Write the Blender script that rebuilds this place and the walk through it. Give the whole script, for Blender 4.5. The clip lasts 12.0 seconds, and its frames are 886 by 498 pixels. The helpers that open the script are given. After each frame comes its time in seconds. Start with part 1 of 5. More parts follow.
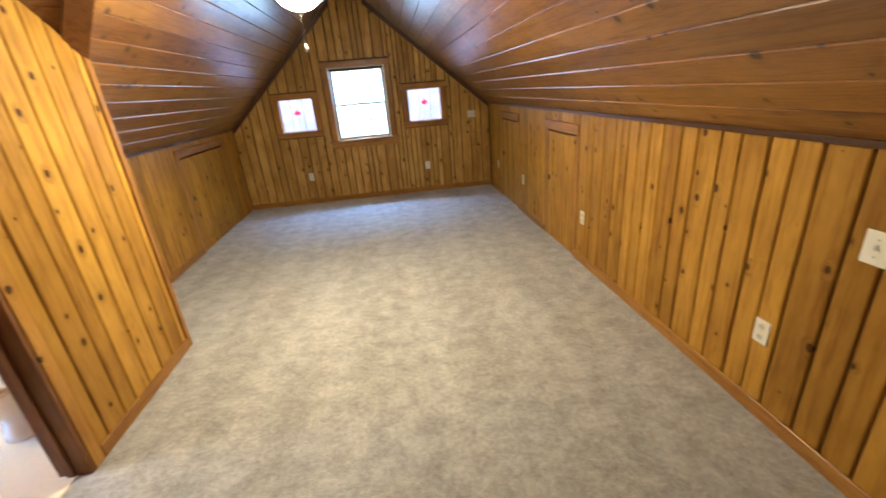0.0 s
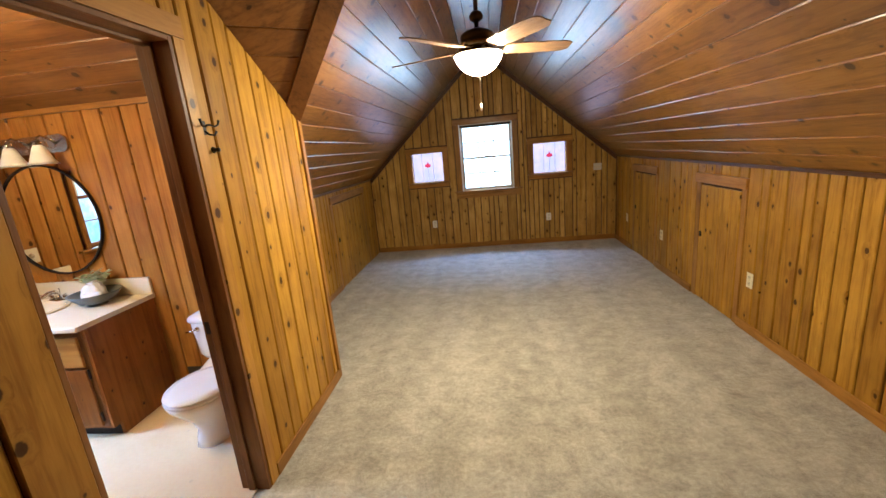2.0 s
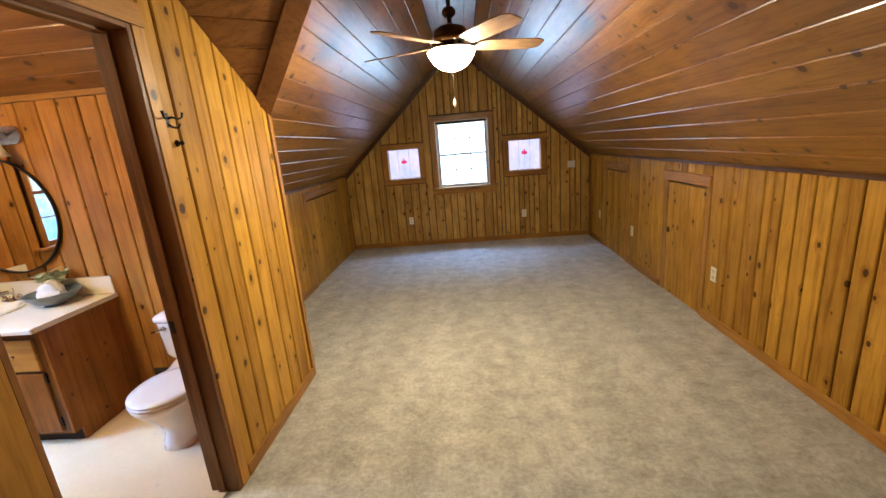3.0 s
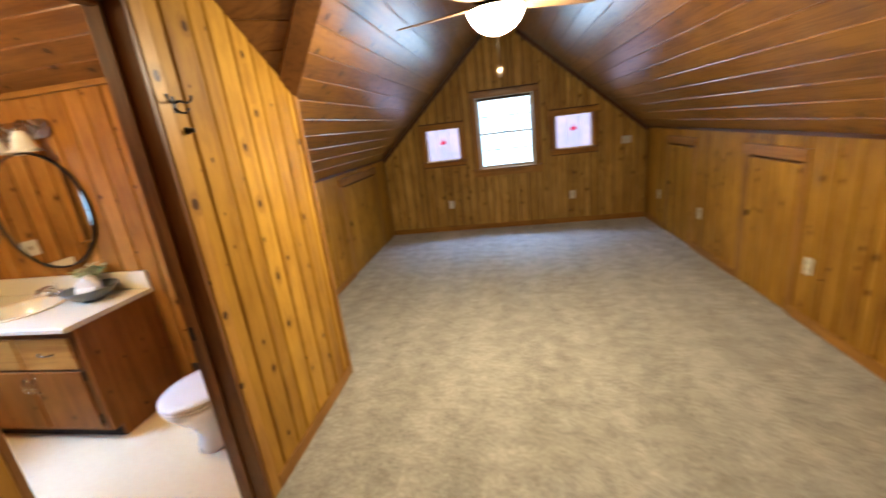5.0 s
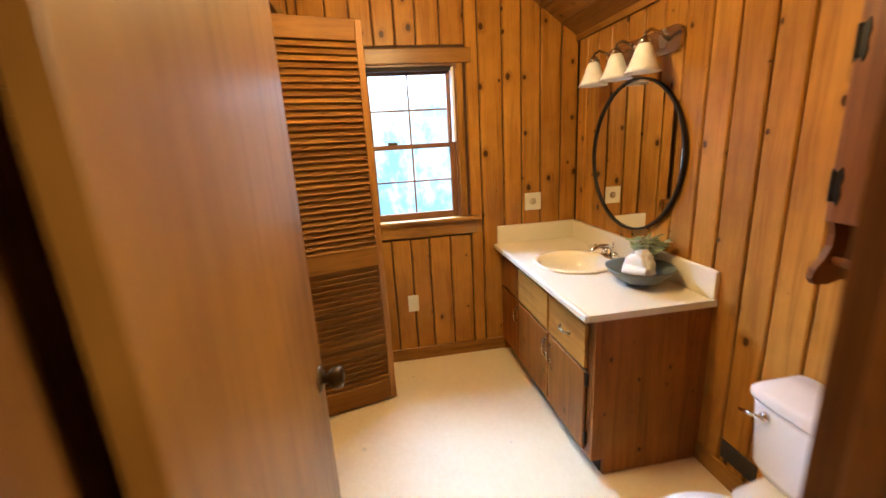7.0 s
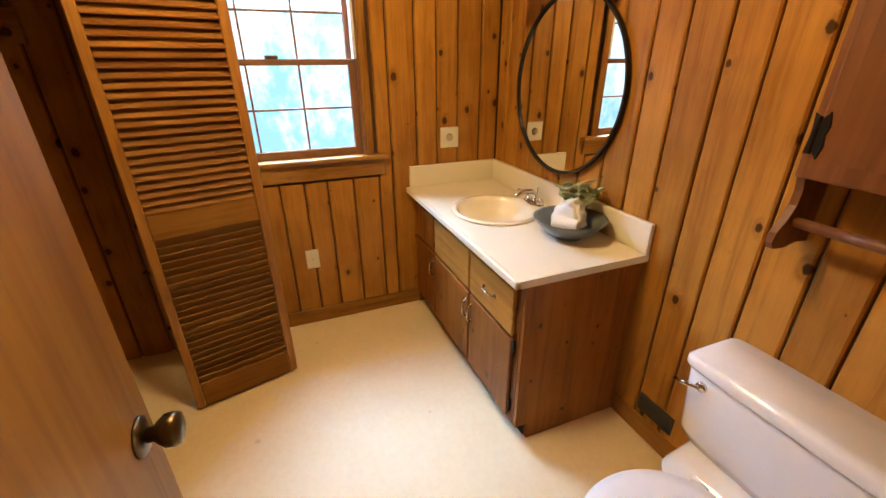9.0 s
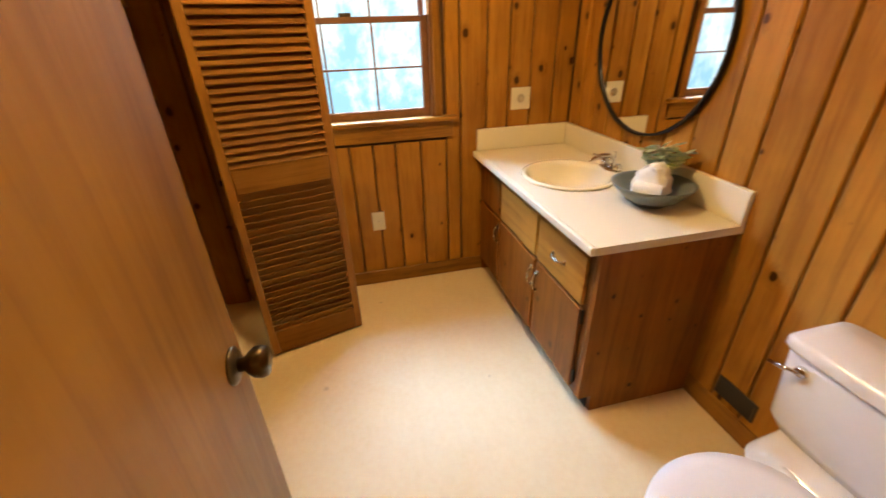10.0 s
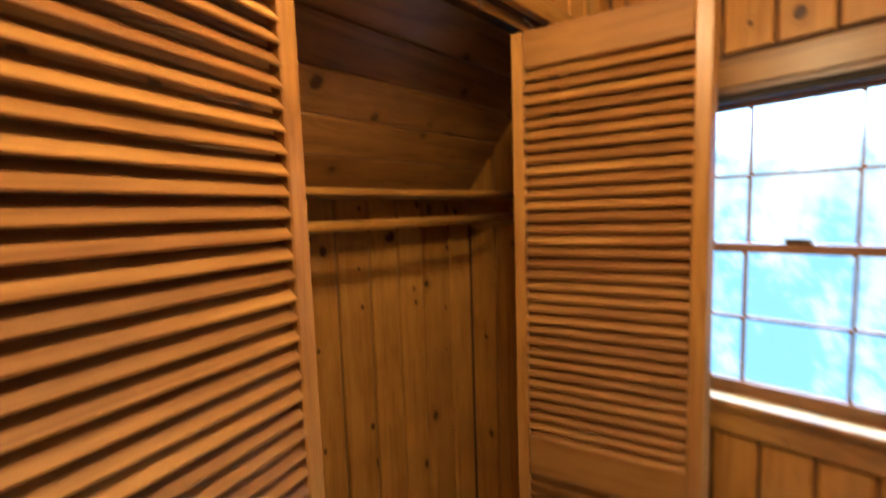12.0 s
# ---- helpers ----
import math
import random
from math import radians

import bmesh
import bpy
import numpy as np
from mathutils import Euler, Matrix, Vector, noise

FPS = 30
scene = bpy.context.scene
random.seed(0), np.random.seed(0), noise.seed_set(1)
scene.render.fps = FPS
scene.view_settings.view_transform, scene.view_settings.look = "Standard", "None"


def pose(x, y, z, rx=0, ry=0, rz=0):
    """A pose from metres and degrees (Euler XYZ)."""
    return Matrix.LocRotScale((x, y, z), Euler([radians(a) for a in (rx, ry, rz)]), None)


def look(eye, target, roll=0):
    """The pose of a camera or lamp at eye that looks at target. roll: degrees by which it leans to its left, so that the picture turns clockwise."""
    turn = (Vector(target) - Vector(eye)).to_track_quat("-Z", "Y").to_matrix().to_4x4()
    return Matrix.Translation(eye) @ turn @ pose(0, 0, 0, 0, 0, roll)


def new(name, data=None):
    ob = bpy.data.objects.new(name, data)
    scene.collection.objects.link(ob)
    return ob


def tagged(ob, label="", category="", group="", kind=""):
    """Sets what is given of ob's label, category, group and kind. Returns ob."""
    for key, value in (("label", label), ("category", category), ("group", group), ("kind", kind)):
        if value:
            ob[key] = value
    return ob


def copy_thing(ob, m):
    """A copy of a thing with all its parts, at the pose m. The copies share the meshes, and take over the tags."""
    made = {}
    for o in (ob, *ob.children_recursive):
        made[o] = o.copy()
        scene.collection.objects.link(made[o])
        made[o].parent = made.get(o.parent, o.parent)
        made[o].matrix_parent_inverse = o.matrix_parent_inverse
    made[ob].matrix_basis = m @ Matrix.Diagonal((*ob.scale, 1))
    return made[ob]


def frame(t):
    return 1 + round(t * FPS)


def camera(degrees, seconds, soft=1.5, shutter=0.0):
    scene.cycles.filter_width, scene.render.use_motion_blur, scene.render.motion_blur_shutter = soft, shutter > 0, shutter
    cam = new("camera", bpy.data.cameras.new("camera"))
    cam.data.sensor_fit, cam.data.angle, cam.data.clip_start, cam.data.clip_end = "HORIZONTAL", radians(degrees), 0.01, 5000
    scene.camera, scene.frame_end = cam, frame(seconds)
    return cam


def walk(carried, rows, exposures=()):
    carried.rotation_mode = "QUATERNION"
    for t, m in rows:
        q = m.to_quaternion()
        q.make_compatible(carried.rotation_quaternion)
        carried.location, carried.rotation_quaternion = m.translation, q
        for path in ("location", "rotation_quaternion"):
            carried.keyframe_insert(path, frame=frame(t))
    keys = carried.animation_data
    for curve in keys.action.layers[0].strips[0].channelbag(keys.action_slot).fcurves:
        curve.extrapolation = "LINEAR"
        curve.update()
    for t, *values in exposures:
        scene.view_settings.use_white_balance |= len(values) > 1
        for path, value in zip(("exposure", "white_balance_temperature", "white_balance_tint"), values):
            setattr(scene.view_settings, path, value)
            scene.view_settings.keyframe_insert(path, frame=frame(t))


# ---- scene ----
cam = camera(94.7, 12.0, 1.5, 0.5)
PATH = [
    (0, (-0.103, 0.875, 1.55), (0.081, 2.725, 0.813), -4.9),
    (0.5, (-0.204, 0.866, 1.563), (-0.187, 2.756, 0.911), -6.2),
    (1, (-0.323, 0.884, 1.572), (-0.321, 2.804, 1.012), -6.0),
    (1.5, (-0.439, 0.895, 1.58), (-0.56, 2.825, 1.067), -5.1),
    (2, (-0.489, 0.885, 1.586), (-0.73, 2.813, 1.113), -5.2),
    (2.5, (-0.468, 0.882, 1.582), (-0.607, 2.818, 1.098), -4.7),
    (4.5, (-0.46, 0.95, 1.576), (-0.596, 2.867, 1.024), -4.8),
    (5, (-0.495, 1.167, 1.573), (-0.835, 3.055, 1.007), -6.8),
    (5.5, (-0.654, 1.411, 1.507), (-1.805, 2.971, 1.015), -6.3),
    (6, (-0.924, 1.663, 1.5), (-2.471, 2.834, 1.018), -5.5),
    (6.5, (-1.217, 1.891, 1.489), (-3.047, 2.567, 1.051), -4.7),
    (7, (-1.511, 2.041, 1.47), (-3.424, 2.336, 0.965), -3.3),
    (7.5, (-1.782, 2.095, 1.475), (-3.626, 2.592, 0.88), -2.9),
    (9.5, (-1.867, 2.134, 1.424), (-3.549, 2.774, 0.552), -1.2),
    (10, (-1.885, 2.095, 1.401), (-3.603, 2.485, 0.456), -1.9),
    (10.5, (-1.983, 2.111, 1.399), (-3.74, 2.241, 0.451), -5.6),
    (11, (-2.242, 2.221, 1.459), (-4.048, 1.873, 0.675), -5.8),
    (11.5, (-2.494, 2.271, 1.519), (-4.116, 1.261, 0.928), -6.9),
    (12, (-2.622, 2.259, 1.593), (-4.042, 0.862, 1.413), -1.9),
]
EXPOSURES = [(0.0, 0.42, 5150, 10), (0.8, 0.3, 5400, 10), (2.0, 0.08, 5500, 10), (4.8, 0.06, 5650, 10), (6.0, 0.12, 6200, 10), (7.0, 0.0, 6500, 10), (10.0, -0.18, 7400, 10), (10.6, -0.25, 7900, 10), (11.4, -0.4, 6200, 10), (12.0, -0.14, 5650, 10)]
walk(cam, [(t, look(eye, target, roll)) for t, eye, target, roll in PATH], EXPOSURES)

# ---- plan (metres) ----
XR, XL = 1.436, -2.372           # knee walls of the long room
YG, YB = 7.378, -0.6             # window gable, wall behind the start
XP, XPI = -1.682, -1.817         # partition: room face, bathroom face
YE, YM = 3.54, 3.376             # end of the bathroom block, mirror wall
XW = -4.11                       # bathroom window wall
YC, YCB = 1.65, 0.98             # closet front, closet back
KL, SL, KR, SR = 1.215, 0.945, 1.275, 0.865   # knee heights and roof slopes
ZF = 2.76                        # flat strip under the ridge
FXL, FXR = XL + (ZF - KL) / SL, XR - (ZF - KR) / SR
DY0, DY1, DZ = 1.764, 2.505, 2.105            # bathroom doorway
BK, BS, BR = 2.05, 0.69, 2.17    # bathroom ceiling: low height, slope, ridge line


def roof(x):
    return min(KL + SL * (x - XL), KR + SR * (XR - x), ZF)


def roof_slope(x):
    a, b = KL + SL * (x - XL), KR + SR * (XR - x)
    return 0.0 if min(a, b) > ZF else (SL if a < b else -SR)


def bath_roof(y):
    return BK + BS * (YM - BR) - BS * abs(y - BR)


# ---- world and large lights ----
world = bpy.data.worlds.new("sky")
scene.world = world
world.use_nodes = True
wn = world.node_tree
sky = wn.nodes.new("ShaderNodeTexSky")
sky.sky_type = "NISHITA"
sky.sun_disc = False
sky.sun_elevation, sky.sun_rotation = radians(48), radians(200)
wn.nodes["Background"].inputs["Strength"].default_value = 0.12
wn.links.new(sky.outputs[0], wn.nodes["Background"].inputs[0])
sun = new("sun", bpy.data.lights.new("sun", "SUN"))
sun.data.energy, sun.data.angle, sun.data.color = 1.0, radians(12), (1.0, 0.95, 0.88)
sun.matrix_world = look((2, -6, 12), (0, 0, 0))


def sky_panel(name, eye, target, size, watts):
    """Daylight from the open sky above the trees, entering by a window."""
    data = bpy.data.lights.new(name, "AREA")
    data.shape, data.size, data.size_y, data.energy, data.color = "RECTANGLE", *size, watts, (0.36, 0.57, 1.0)
    new(name, data).matrix_world = look(eye, target)


sky_panel("sky_light_west", (XW - 1.25, 2.15, 2.9), (XW, 2.15, 2.5), (3.0, 1.3), 850)
sky_panel("sky_light_north", (-0.495, YG + 1.2, 3.3), (-0.4, 5.6, 0.3), (2.6, 1.4), 800)
FAN_GLOW, BATH_GLOW = 365.0, 172.0


# ---- materials ----
def material(name):
    m = bpy.data.materials.new(name)
    m.use_nodes = True
    return m, m.node_tree.nodes, m.node_tree.links, m.node_tree.nodes["Principled BSDF"]


def sock(node, value):
    return node.outputs[value] if isinstance(value, str) else node.outputs[0]


def math_node(N, L, op, a, b=0.0, clamp=False):
    n = N.new("ShaderNodeMath")
    n.operation, n.use_clamp = op, clamp
    for i, v in enumerate((a, b)):
        if isinstance(v, (int, float)):
            n.inputs[i].default_value = v
        else:
            L.new(v, n.inputs[i])
    return n.outputs[0]


def mix_col(N, L, fac, a, b, blend="MIX"):
    n = N.new("ShaderNodeMix")
    n.data_type, n.blend_type = "RGBA", blend
    for i, v in ((0, fac), (6, a), (7, b)):
        if isinstance(v, (int, float)):
            n.inputs[i].default_value = v
        elif isinstance(v, tuple):
            n.inputs[i].default_value = (*v, 1)
        else:
            L.new(v, n.inputs[i])
    return n.outputs[2]


def ramp(N, L, fac, stops):
    n = N.new("ShaderNodeValToRGB")
    while len(n.color_ramp.elements) < len(stops):
        n.color_ramp.elements.new(0.5)
    for e, (p, c) in zip(n.color_ramp.elements, stops):
        e.position, e.color = p, (*c, 1) if isinstance(c, tuple) else (c, c, c, 1)
    L.new(fac, n.inputs[0])
    return n.outputs[0]


def noise_node(N, L, vec, scale, detail=4.0, rough=0.55, distort=0.0):
    n = N.new("ShaderNodeTexNoise")
    n.inputs["Scale"].default_value, n.inputs["Detail"].default_value = scale, detail
    n.inputs["Roughness"].default_value, n.inputs["Distortion"].default_value = rough, distort
    L.new(vec, n.inputs["Vector"])
    return n.outputs["Fac"]


def pine(name, light, dark, axis="z", flat="y", source="object", rough=0.42, knots=1.0, spread=0.45, coat=0.06, spec=0.3, figure=(0.62, 0.38), streaks=0.25, bump=0.22):
    """Varnished knotty pine: grain along one local axis, each board with its own figure and tone."""
    m, N, L, B = material(name)
    tc = N.new("ShaderNodeTexCoord")
    if source == "object":
        rnd = N.new("ShaderNodeObjectInfo").outputs["Random"]
    else:
        rnd = N.new("ShaderNodeNewGeometry").outputs["Random Per Island"]
    off = N.new("ShaderNodeCombineXYZ")
    for i, k in enumerate((37.0, 91.0, 53.0)):
        L.new(math_node(N, L, "MULTIPLY", rnd, k), off.inputs[i])
    add = N.new("ShaderNodeVectorMath")
    L.new(tc.outputs["Object"], add.inputs[0])
    L.new(off.outputs[0], add.inputs[1])
    # knots, seen on the face of the board
    mk = N.new("ShaderNodeMapping")
    sc = {"x": 1.0, "y": 1.0, "z": 1.0}
    sc[axis] = 0.72
    mk.inputs["Scale"].default_value = tuple(sc[k] for k in "xyz")
    L.new(add.outputs[0], mk.inputs[0])
    vor = N.new("ShaderNodeTexVoronoi")
    vor.inputs["Scale"].default_value = 7.0
    if flat:
        vor.voronoi_dimensions = "2D"
        sx = N.new("ShaderNodeSeparateXYZ")
        L.new(mk.outputs[0], sx.inputs[0])
        cx = N.new("ShaderNodeCombineXYZ")
        for i, k in enumerate(k for k in "xyz" if k != flat):
            L.new(sx.outputs["xyz".index(k)], cx.inputs[i])
        L.new(cx.outputs[0], vor.inputs["Vector"])
    else:
        L.new(mk.outputs[0], vor.inputs["Vector"])
    sep = N.new("ShaderNodeSeparateColor")
    L.new(vor.outputs["Color"], sep.inputs[0])
    size = math_node(N, L, "MULTIPLY", math_node(N, L, "SUBTRACT", sep.outputs[0], 0.25, True), 0.16 * knots)
    wob = math_node(N, L, "MULTIPLY", noise_node(N, L, add.outputs[0], 60, 3), 0.06)
    dist = math_node(N, L, "ADD", vor.outputs["Distance"], math_node(N, L, "SUBTRACT", wob, 0.03))
    knot = math_node(N, L, "MULTIPLY", math_node(N, L, "SUBTRACT", size, dist), 40.0, True)
    halo = math_node(N, L, "MULTIPLY", math_node(N, L, "SUBTRACT", math_node(N, L, "MULTIPLY", size, 2.6), dist), 3.0, True)
    # grain, bent round the knots
    mg = N.new("ShaderNodeMapping")
    sg = {"x": 1.0, "y": 1.0, "z": 1.0}
    sg[axis] = 0.055
    mg.inputs["Scale"].default_value = tuple(sg[k] for k in "xyz")
    L.new(add.outputs[0], mg.inputs[0])
    bend = N.new("ShaderNodeVectorMath")
    hv = N.new("ShaderNodeCombineXYZ")
    for i in range(3):
        L.new(math_node(N, L, "MULTIPLY", halo, 0.05), hv.inputs[i])
    L.new(mg.outputs[0], bend.inputs[0])
    L.new(hv.outputs[0], bend.inputs[1])
    broad = noise_node(N, L, bend.outputs[0], 22, 3, 0.5, 0.8)
    fine = noise_node(N, L, bend.outputs[0], 120, 4, 0.6, 0.3)
    blotch = noise_node(N, L, add.outputs[0], 3.5, 3)
    g = math_node(N, L, "ADD", math_node(N, L, "MULTIPLY", broad, figure[0]), math_node(N, L, "MULTIPLY", fine, figure[1]))
    col = ramp(N, L, g, [(0.36, light), (0.5, tuple(0.75 * a + 0.25 * b for a, b in zip(light, dark))), (0.66, dark)])
    tone = math_node(N, L, "ADD", math_node(N, L, "MULTIPLY", rnd, spread), 1.0 - spread * 0.55)
    tone = math_node(N, L, "MULTIPLY", tone, math_node(N, L, "ADD", math_node(N, L, "MULTIPLY", blotch, 0.9), 0.55))
    ms = N.new("ShaderNodeMapping")
    ss = {"x": 1.0, "y": 1.0, "z": 1.0}
    ss[axis] = 0.16
    ms.inputs["Scale"].default_value = tuple(ss[k] for k in "xyz")
    L.new(add.outputs[0], ms.inputs[0])
    streak = ramp(N, L, noise_node(N, L, ms.outputs[0], 13, 6, 0.68, 1.6), [(0.38, 1.0 - streaks), (0.48, 1.0), (0.68, 1.0 + 0.25 * streaks)])
    tone = math_node(N, L, "MULTIPLY", tone, streak)
    tv = N.new("ShaderNodeCombineColor")
    for i, k in enumerate((0.85, 1.0, 1.12)):
        L.new(math_node(N, L, "POWER", tone, k), tv.inputs[i])
    col = mix_col(N, L, 1.0, col, tv.outputs[0], "MULTIPLY")
    col = mix_col(N, L, math_node(N, L, "MULTIPLY", halo, 0.7), col, tuple(0.62 * c for c in dark))
    col = mix_col(N, L, math_node(N, L, "MULTIPLY", knot, 0.9), col, (0.035, 0.009, 0.002))
    L.new(col, B.inputs["Base Color"])
    rr = math_node(N, L, "ADD", math_node(N, L, "MULTIPLY", fine, 0.22), rough - 0.11)
    L.new(rr, B.inputs["Roughness"])
    B.inputs["Coat Weight"].default_value, B.inputs["Coat Roughness"].default_value = coat, 0.22
    B.inputs["Specular IOR Level"].default_value = spec
    bp = N.new("ShaderNodeBump")
    bp.inputs["Strength"].default_value, bp.inputs["Distance"].default_value = bump, 0.004
    L.new(math_node(N, L, "ADD", g, math_node(N, L, "MULTIPLY", blotch, 1.4)), bp.inputs["Height"])
    L.new(bp.outputs[0], B.inputs["Normal"])
    return m


def plain(name, colour, rough=0.5, metal=0.0, vary=0.12, scale=9.0, bump=0.0, bump_scale=150.0, coat=0.0):
    m, N, L, B = material(name)
    tc = N.new("ShaderNodeTexCoord")
    f = noise_node(N, L, tc.outputs["Object"], scale, 4)
    f2 = noise_node(N, L, tc.outputs["Object"], scale * 14, 3)
    s = math_node(N, L, "ADD", math_node(N, L, "MULTIPLY", f, 0.7), math_node(N, L, "MULTIPLY", f2, 0.3))
    col = ramp(N, L, s, [(0.3, tuple(c * (1 - vary) for c in colour)), (0.7, tuple(min(1.0, c * (1 + vary)) for c in colour))])
    L.new(col, B.inputs["Base Color"])
    B.inputs["Metallic"].default_value, B.inputs["Coat Weight"].default_value = metal, coat
    L.new(math_node(N, L, "ADD", math_node(N, L, "MULTIPLY", f, 0.2), rough - 0.1), B.inputs["Roughness"])
    if bump:
        bp = N.new("ShaderNodeBump")
        bp.inputs["Strength"].default_value, bp.inputs["Distance"].default_value = bump, 0.003
        L.new(noise_node(N, L, tc.outputs["Object"], bump_scale, 4), bp.inputs["Height"])
        L.new(bp.outputs[0], B.inputs["Normal"])
    return m


def carpet_material():
    m, N, L, B = material("carpet")
    tc = N.new("ShaderNodeTexCoord")
    v = tc.outputs["Object"]
    a, b = noise_node(N, L, v, 8.0, 4, 0.6, 0.2), noise_node(N, L, v, 170, 4, 0.8)
    c = noise_node(N, L, v, 38, 4, 0.65)
    # lengthwise sweeps left by a vacuum cleaner
    sweep = N.new("ShaderNodeMapping")
    sweep.inputs["Scale"].default_value = (3.2, 0.45, 1.0)
    L.new(v, sweep.inputs[0])
    d = noise_node(N, L, sweep.outputs[0], 1.0, 3, 0.5, 0.3)
    s = math_node(N, L, "ADD", math_node(N, L, "MULTIPLY", a, 0.25), math_node(N, L, "MULTIPLY", c, 0.25))
    s = math_node(N, L, "ADD", s, math_node(N, L, "MULTIPLY", b, 0.40))
    s = math_node(N, L, "ADD", s, math_node(N, L, "MULTIPLY", d, 0.16))
    col = ramp(N, L, s, [(0.43, (0.20, 0.172, 0.130)), (0.53, (0.355, 0.315, 0.25)), (0.63, (0.54, 0.49, 0.40))])
    L.new(col, B.inputs["Base Color"])
    B.inputs["Roughness"].default_value = 0.95
    B.inputs["Sheen Weight"].default_value = 0.25
    bp = N.new("ShaderNodeBump")
    bp.inputs["Strength"].default_value, bp.inputs["Distance"].default_value = 0.8, 0.012
    L.new(math_node(N, L, "ADD", math_node(N, L, "MULTIPLY", b, 0.6), math_node(N, L, "MULTIPLY", c, 0.6)), bp.inputs["Height"])
    L.new(bp.outputs[0], B.inputs["Normal"])
    return m


def vinyl_material():
    m, N, L, B = material("vinyl_floor")
    tc = N.new("ShaderNodeTexCoord")
    v = tc.outputs["Object"]
    a, b = noise_node(N, L, v, 3.0, 4, 0.6, 0.5), noise_node(N, L, v, 42, 4, 0.65)
    vor = N.new("ShaderNodeTexVoronoi")
    vor.inputs["Scale"].default_value = 7.0
    L.new(v, vor.inputs["Vector"])
    cell = N.new("ShaderNodeSeparateColor")
    L.new(vor.outputs["Color"], cell.inputs[0])
    reach = math_node(N, L, "MULTIPLY", math_node(N, L, "SUBTRACT", cell.outputs[0], 0.35, True), 0.3)
    spot = math_node(N, L, "MULTIPLY", math_node(N, L, "SUBTRACT", reach, math_node(N, L, "ADD", vor.outputs["Distance"], math_node(N, L, "MULTIPLY", b, 0.12))), 9.0, True)
    s = math_node(N, L, "ADD", math_node(N, L, "MULTIPLY", a, 0.5), math_node(N, L, "MULTIPLY", b, 0.5))
    col = ramp(N, L, s, [(0.3, (0.79, 0.61, 0.34)), (0.65, (0.85, 0.70, 0.44))])
    col = mix_col(N, L, math_node(N, L, "MULTIPLY", spot, 0.8), col, (0.42, 0.33, 0.22))
    L.new(col, B.inputs["Base Color"])
    L.new(math_node(N, L, "ADD", math_node(N, L, "MULTIPLY", b, 0.2), 0.48), B.inputs["Roughness"])
    B.inputs["Specular IOR Level"].default_value = 0.3
    bp = N.new("ShaderNodeBump")
    bp.inputs["Strength"].default_value, bp.inputs["Distance"].default_value = 0.12, 0.002
    L.new(b, bp.inputs["Height"])
    L.new(bp.outputs[0], B.inputs["Normal"])
    return m


def glow(name, colour, strength):
    m, N, L, B = material(name)
    B.inputs["Base Color"].default_value = (*colour, 1)
    B.inputs["Emission Color"].default_value = (*colour, 1)
    B.inputs["Emission Strength"].default_value = strength
    B.inputs["Roughness"].default_value = 0.3
    return m


def glass_material(name, tint, rough=0.0):
    m, N, L, B = material(name)
    B.inputs["Base Color"].default_value = (*tint, 1)
    B.inputs["Roughness"].default_value = rough
    B.inputs["Transmission Weight"].default_value = 1.0
    B.inputs["IOR"].default_value = 1.05
    return m


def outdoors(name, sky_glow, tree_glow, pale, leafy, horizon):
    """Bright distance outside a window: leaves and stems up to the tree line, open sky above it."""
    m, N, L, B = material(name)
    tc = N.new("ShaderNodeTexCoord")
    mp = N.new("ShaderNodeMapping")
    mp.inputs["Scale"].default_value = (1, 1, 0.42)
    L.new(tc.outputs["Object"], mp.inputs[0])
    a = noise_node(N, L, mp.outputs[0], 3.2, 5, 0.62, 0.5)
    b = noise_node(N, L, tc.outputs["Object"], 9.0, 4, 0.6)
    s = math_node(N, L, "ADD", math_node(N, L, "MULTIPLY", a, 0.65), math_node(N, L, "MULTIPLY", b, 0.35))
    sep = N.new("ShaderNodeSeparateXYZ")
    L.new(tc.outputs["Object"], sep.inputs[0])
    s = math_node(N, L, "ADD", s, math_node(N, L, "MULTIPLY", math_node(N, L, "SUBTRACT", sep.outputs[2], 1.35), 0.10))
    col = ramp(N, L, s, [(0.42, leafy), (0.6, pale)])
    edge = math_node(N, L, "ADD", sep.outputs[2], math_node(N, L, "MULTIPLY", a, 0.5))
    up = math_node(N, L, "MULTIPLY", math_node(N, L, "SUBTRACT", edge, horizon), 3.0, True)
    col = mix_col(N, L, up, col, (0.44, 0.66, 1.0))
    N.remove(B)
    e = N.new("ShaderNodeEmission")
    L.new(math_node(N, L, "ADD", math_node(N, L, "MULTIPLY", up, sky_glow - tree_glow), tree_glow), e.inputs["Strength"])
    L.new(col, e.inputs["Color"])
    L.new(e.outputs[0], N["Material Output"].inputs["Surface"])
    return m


PINE_A, PINE_B = (0.42, 0.215, 0.023), (0.235, 0.10, 0.009)
M_WALL = pine("pine_wall", PINE_A, PINE_B, coat=0.0, spec=0.16, streaks=0.16)
# less saturated than pine_wall, and paler to put the gable's brightness into colour
M_GABLE = pine("pine_gable", (0.50, 0.290, 0.068), (0.30, 0.150, 0.026), coat=0.0, spec=0.16, streaks=0.16)
M_BATH = pine("pine_bath", (0.42, 0.188, 0.031), (0.275, 0.108, 0.015), coat=0.0, spec=0.2, streaks=0.12, spread=0.35)
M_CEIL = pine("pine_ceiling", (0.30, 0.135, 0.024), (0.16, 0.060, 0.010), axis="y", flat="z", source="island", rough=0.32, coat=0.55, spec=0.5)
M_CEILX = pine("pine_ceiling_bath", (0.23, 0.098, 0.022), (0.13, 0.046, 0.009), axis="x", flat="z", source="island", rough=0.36)
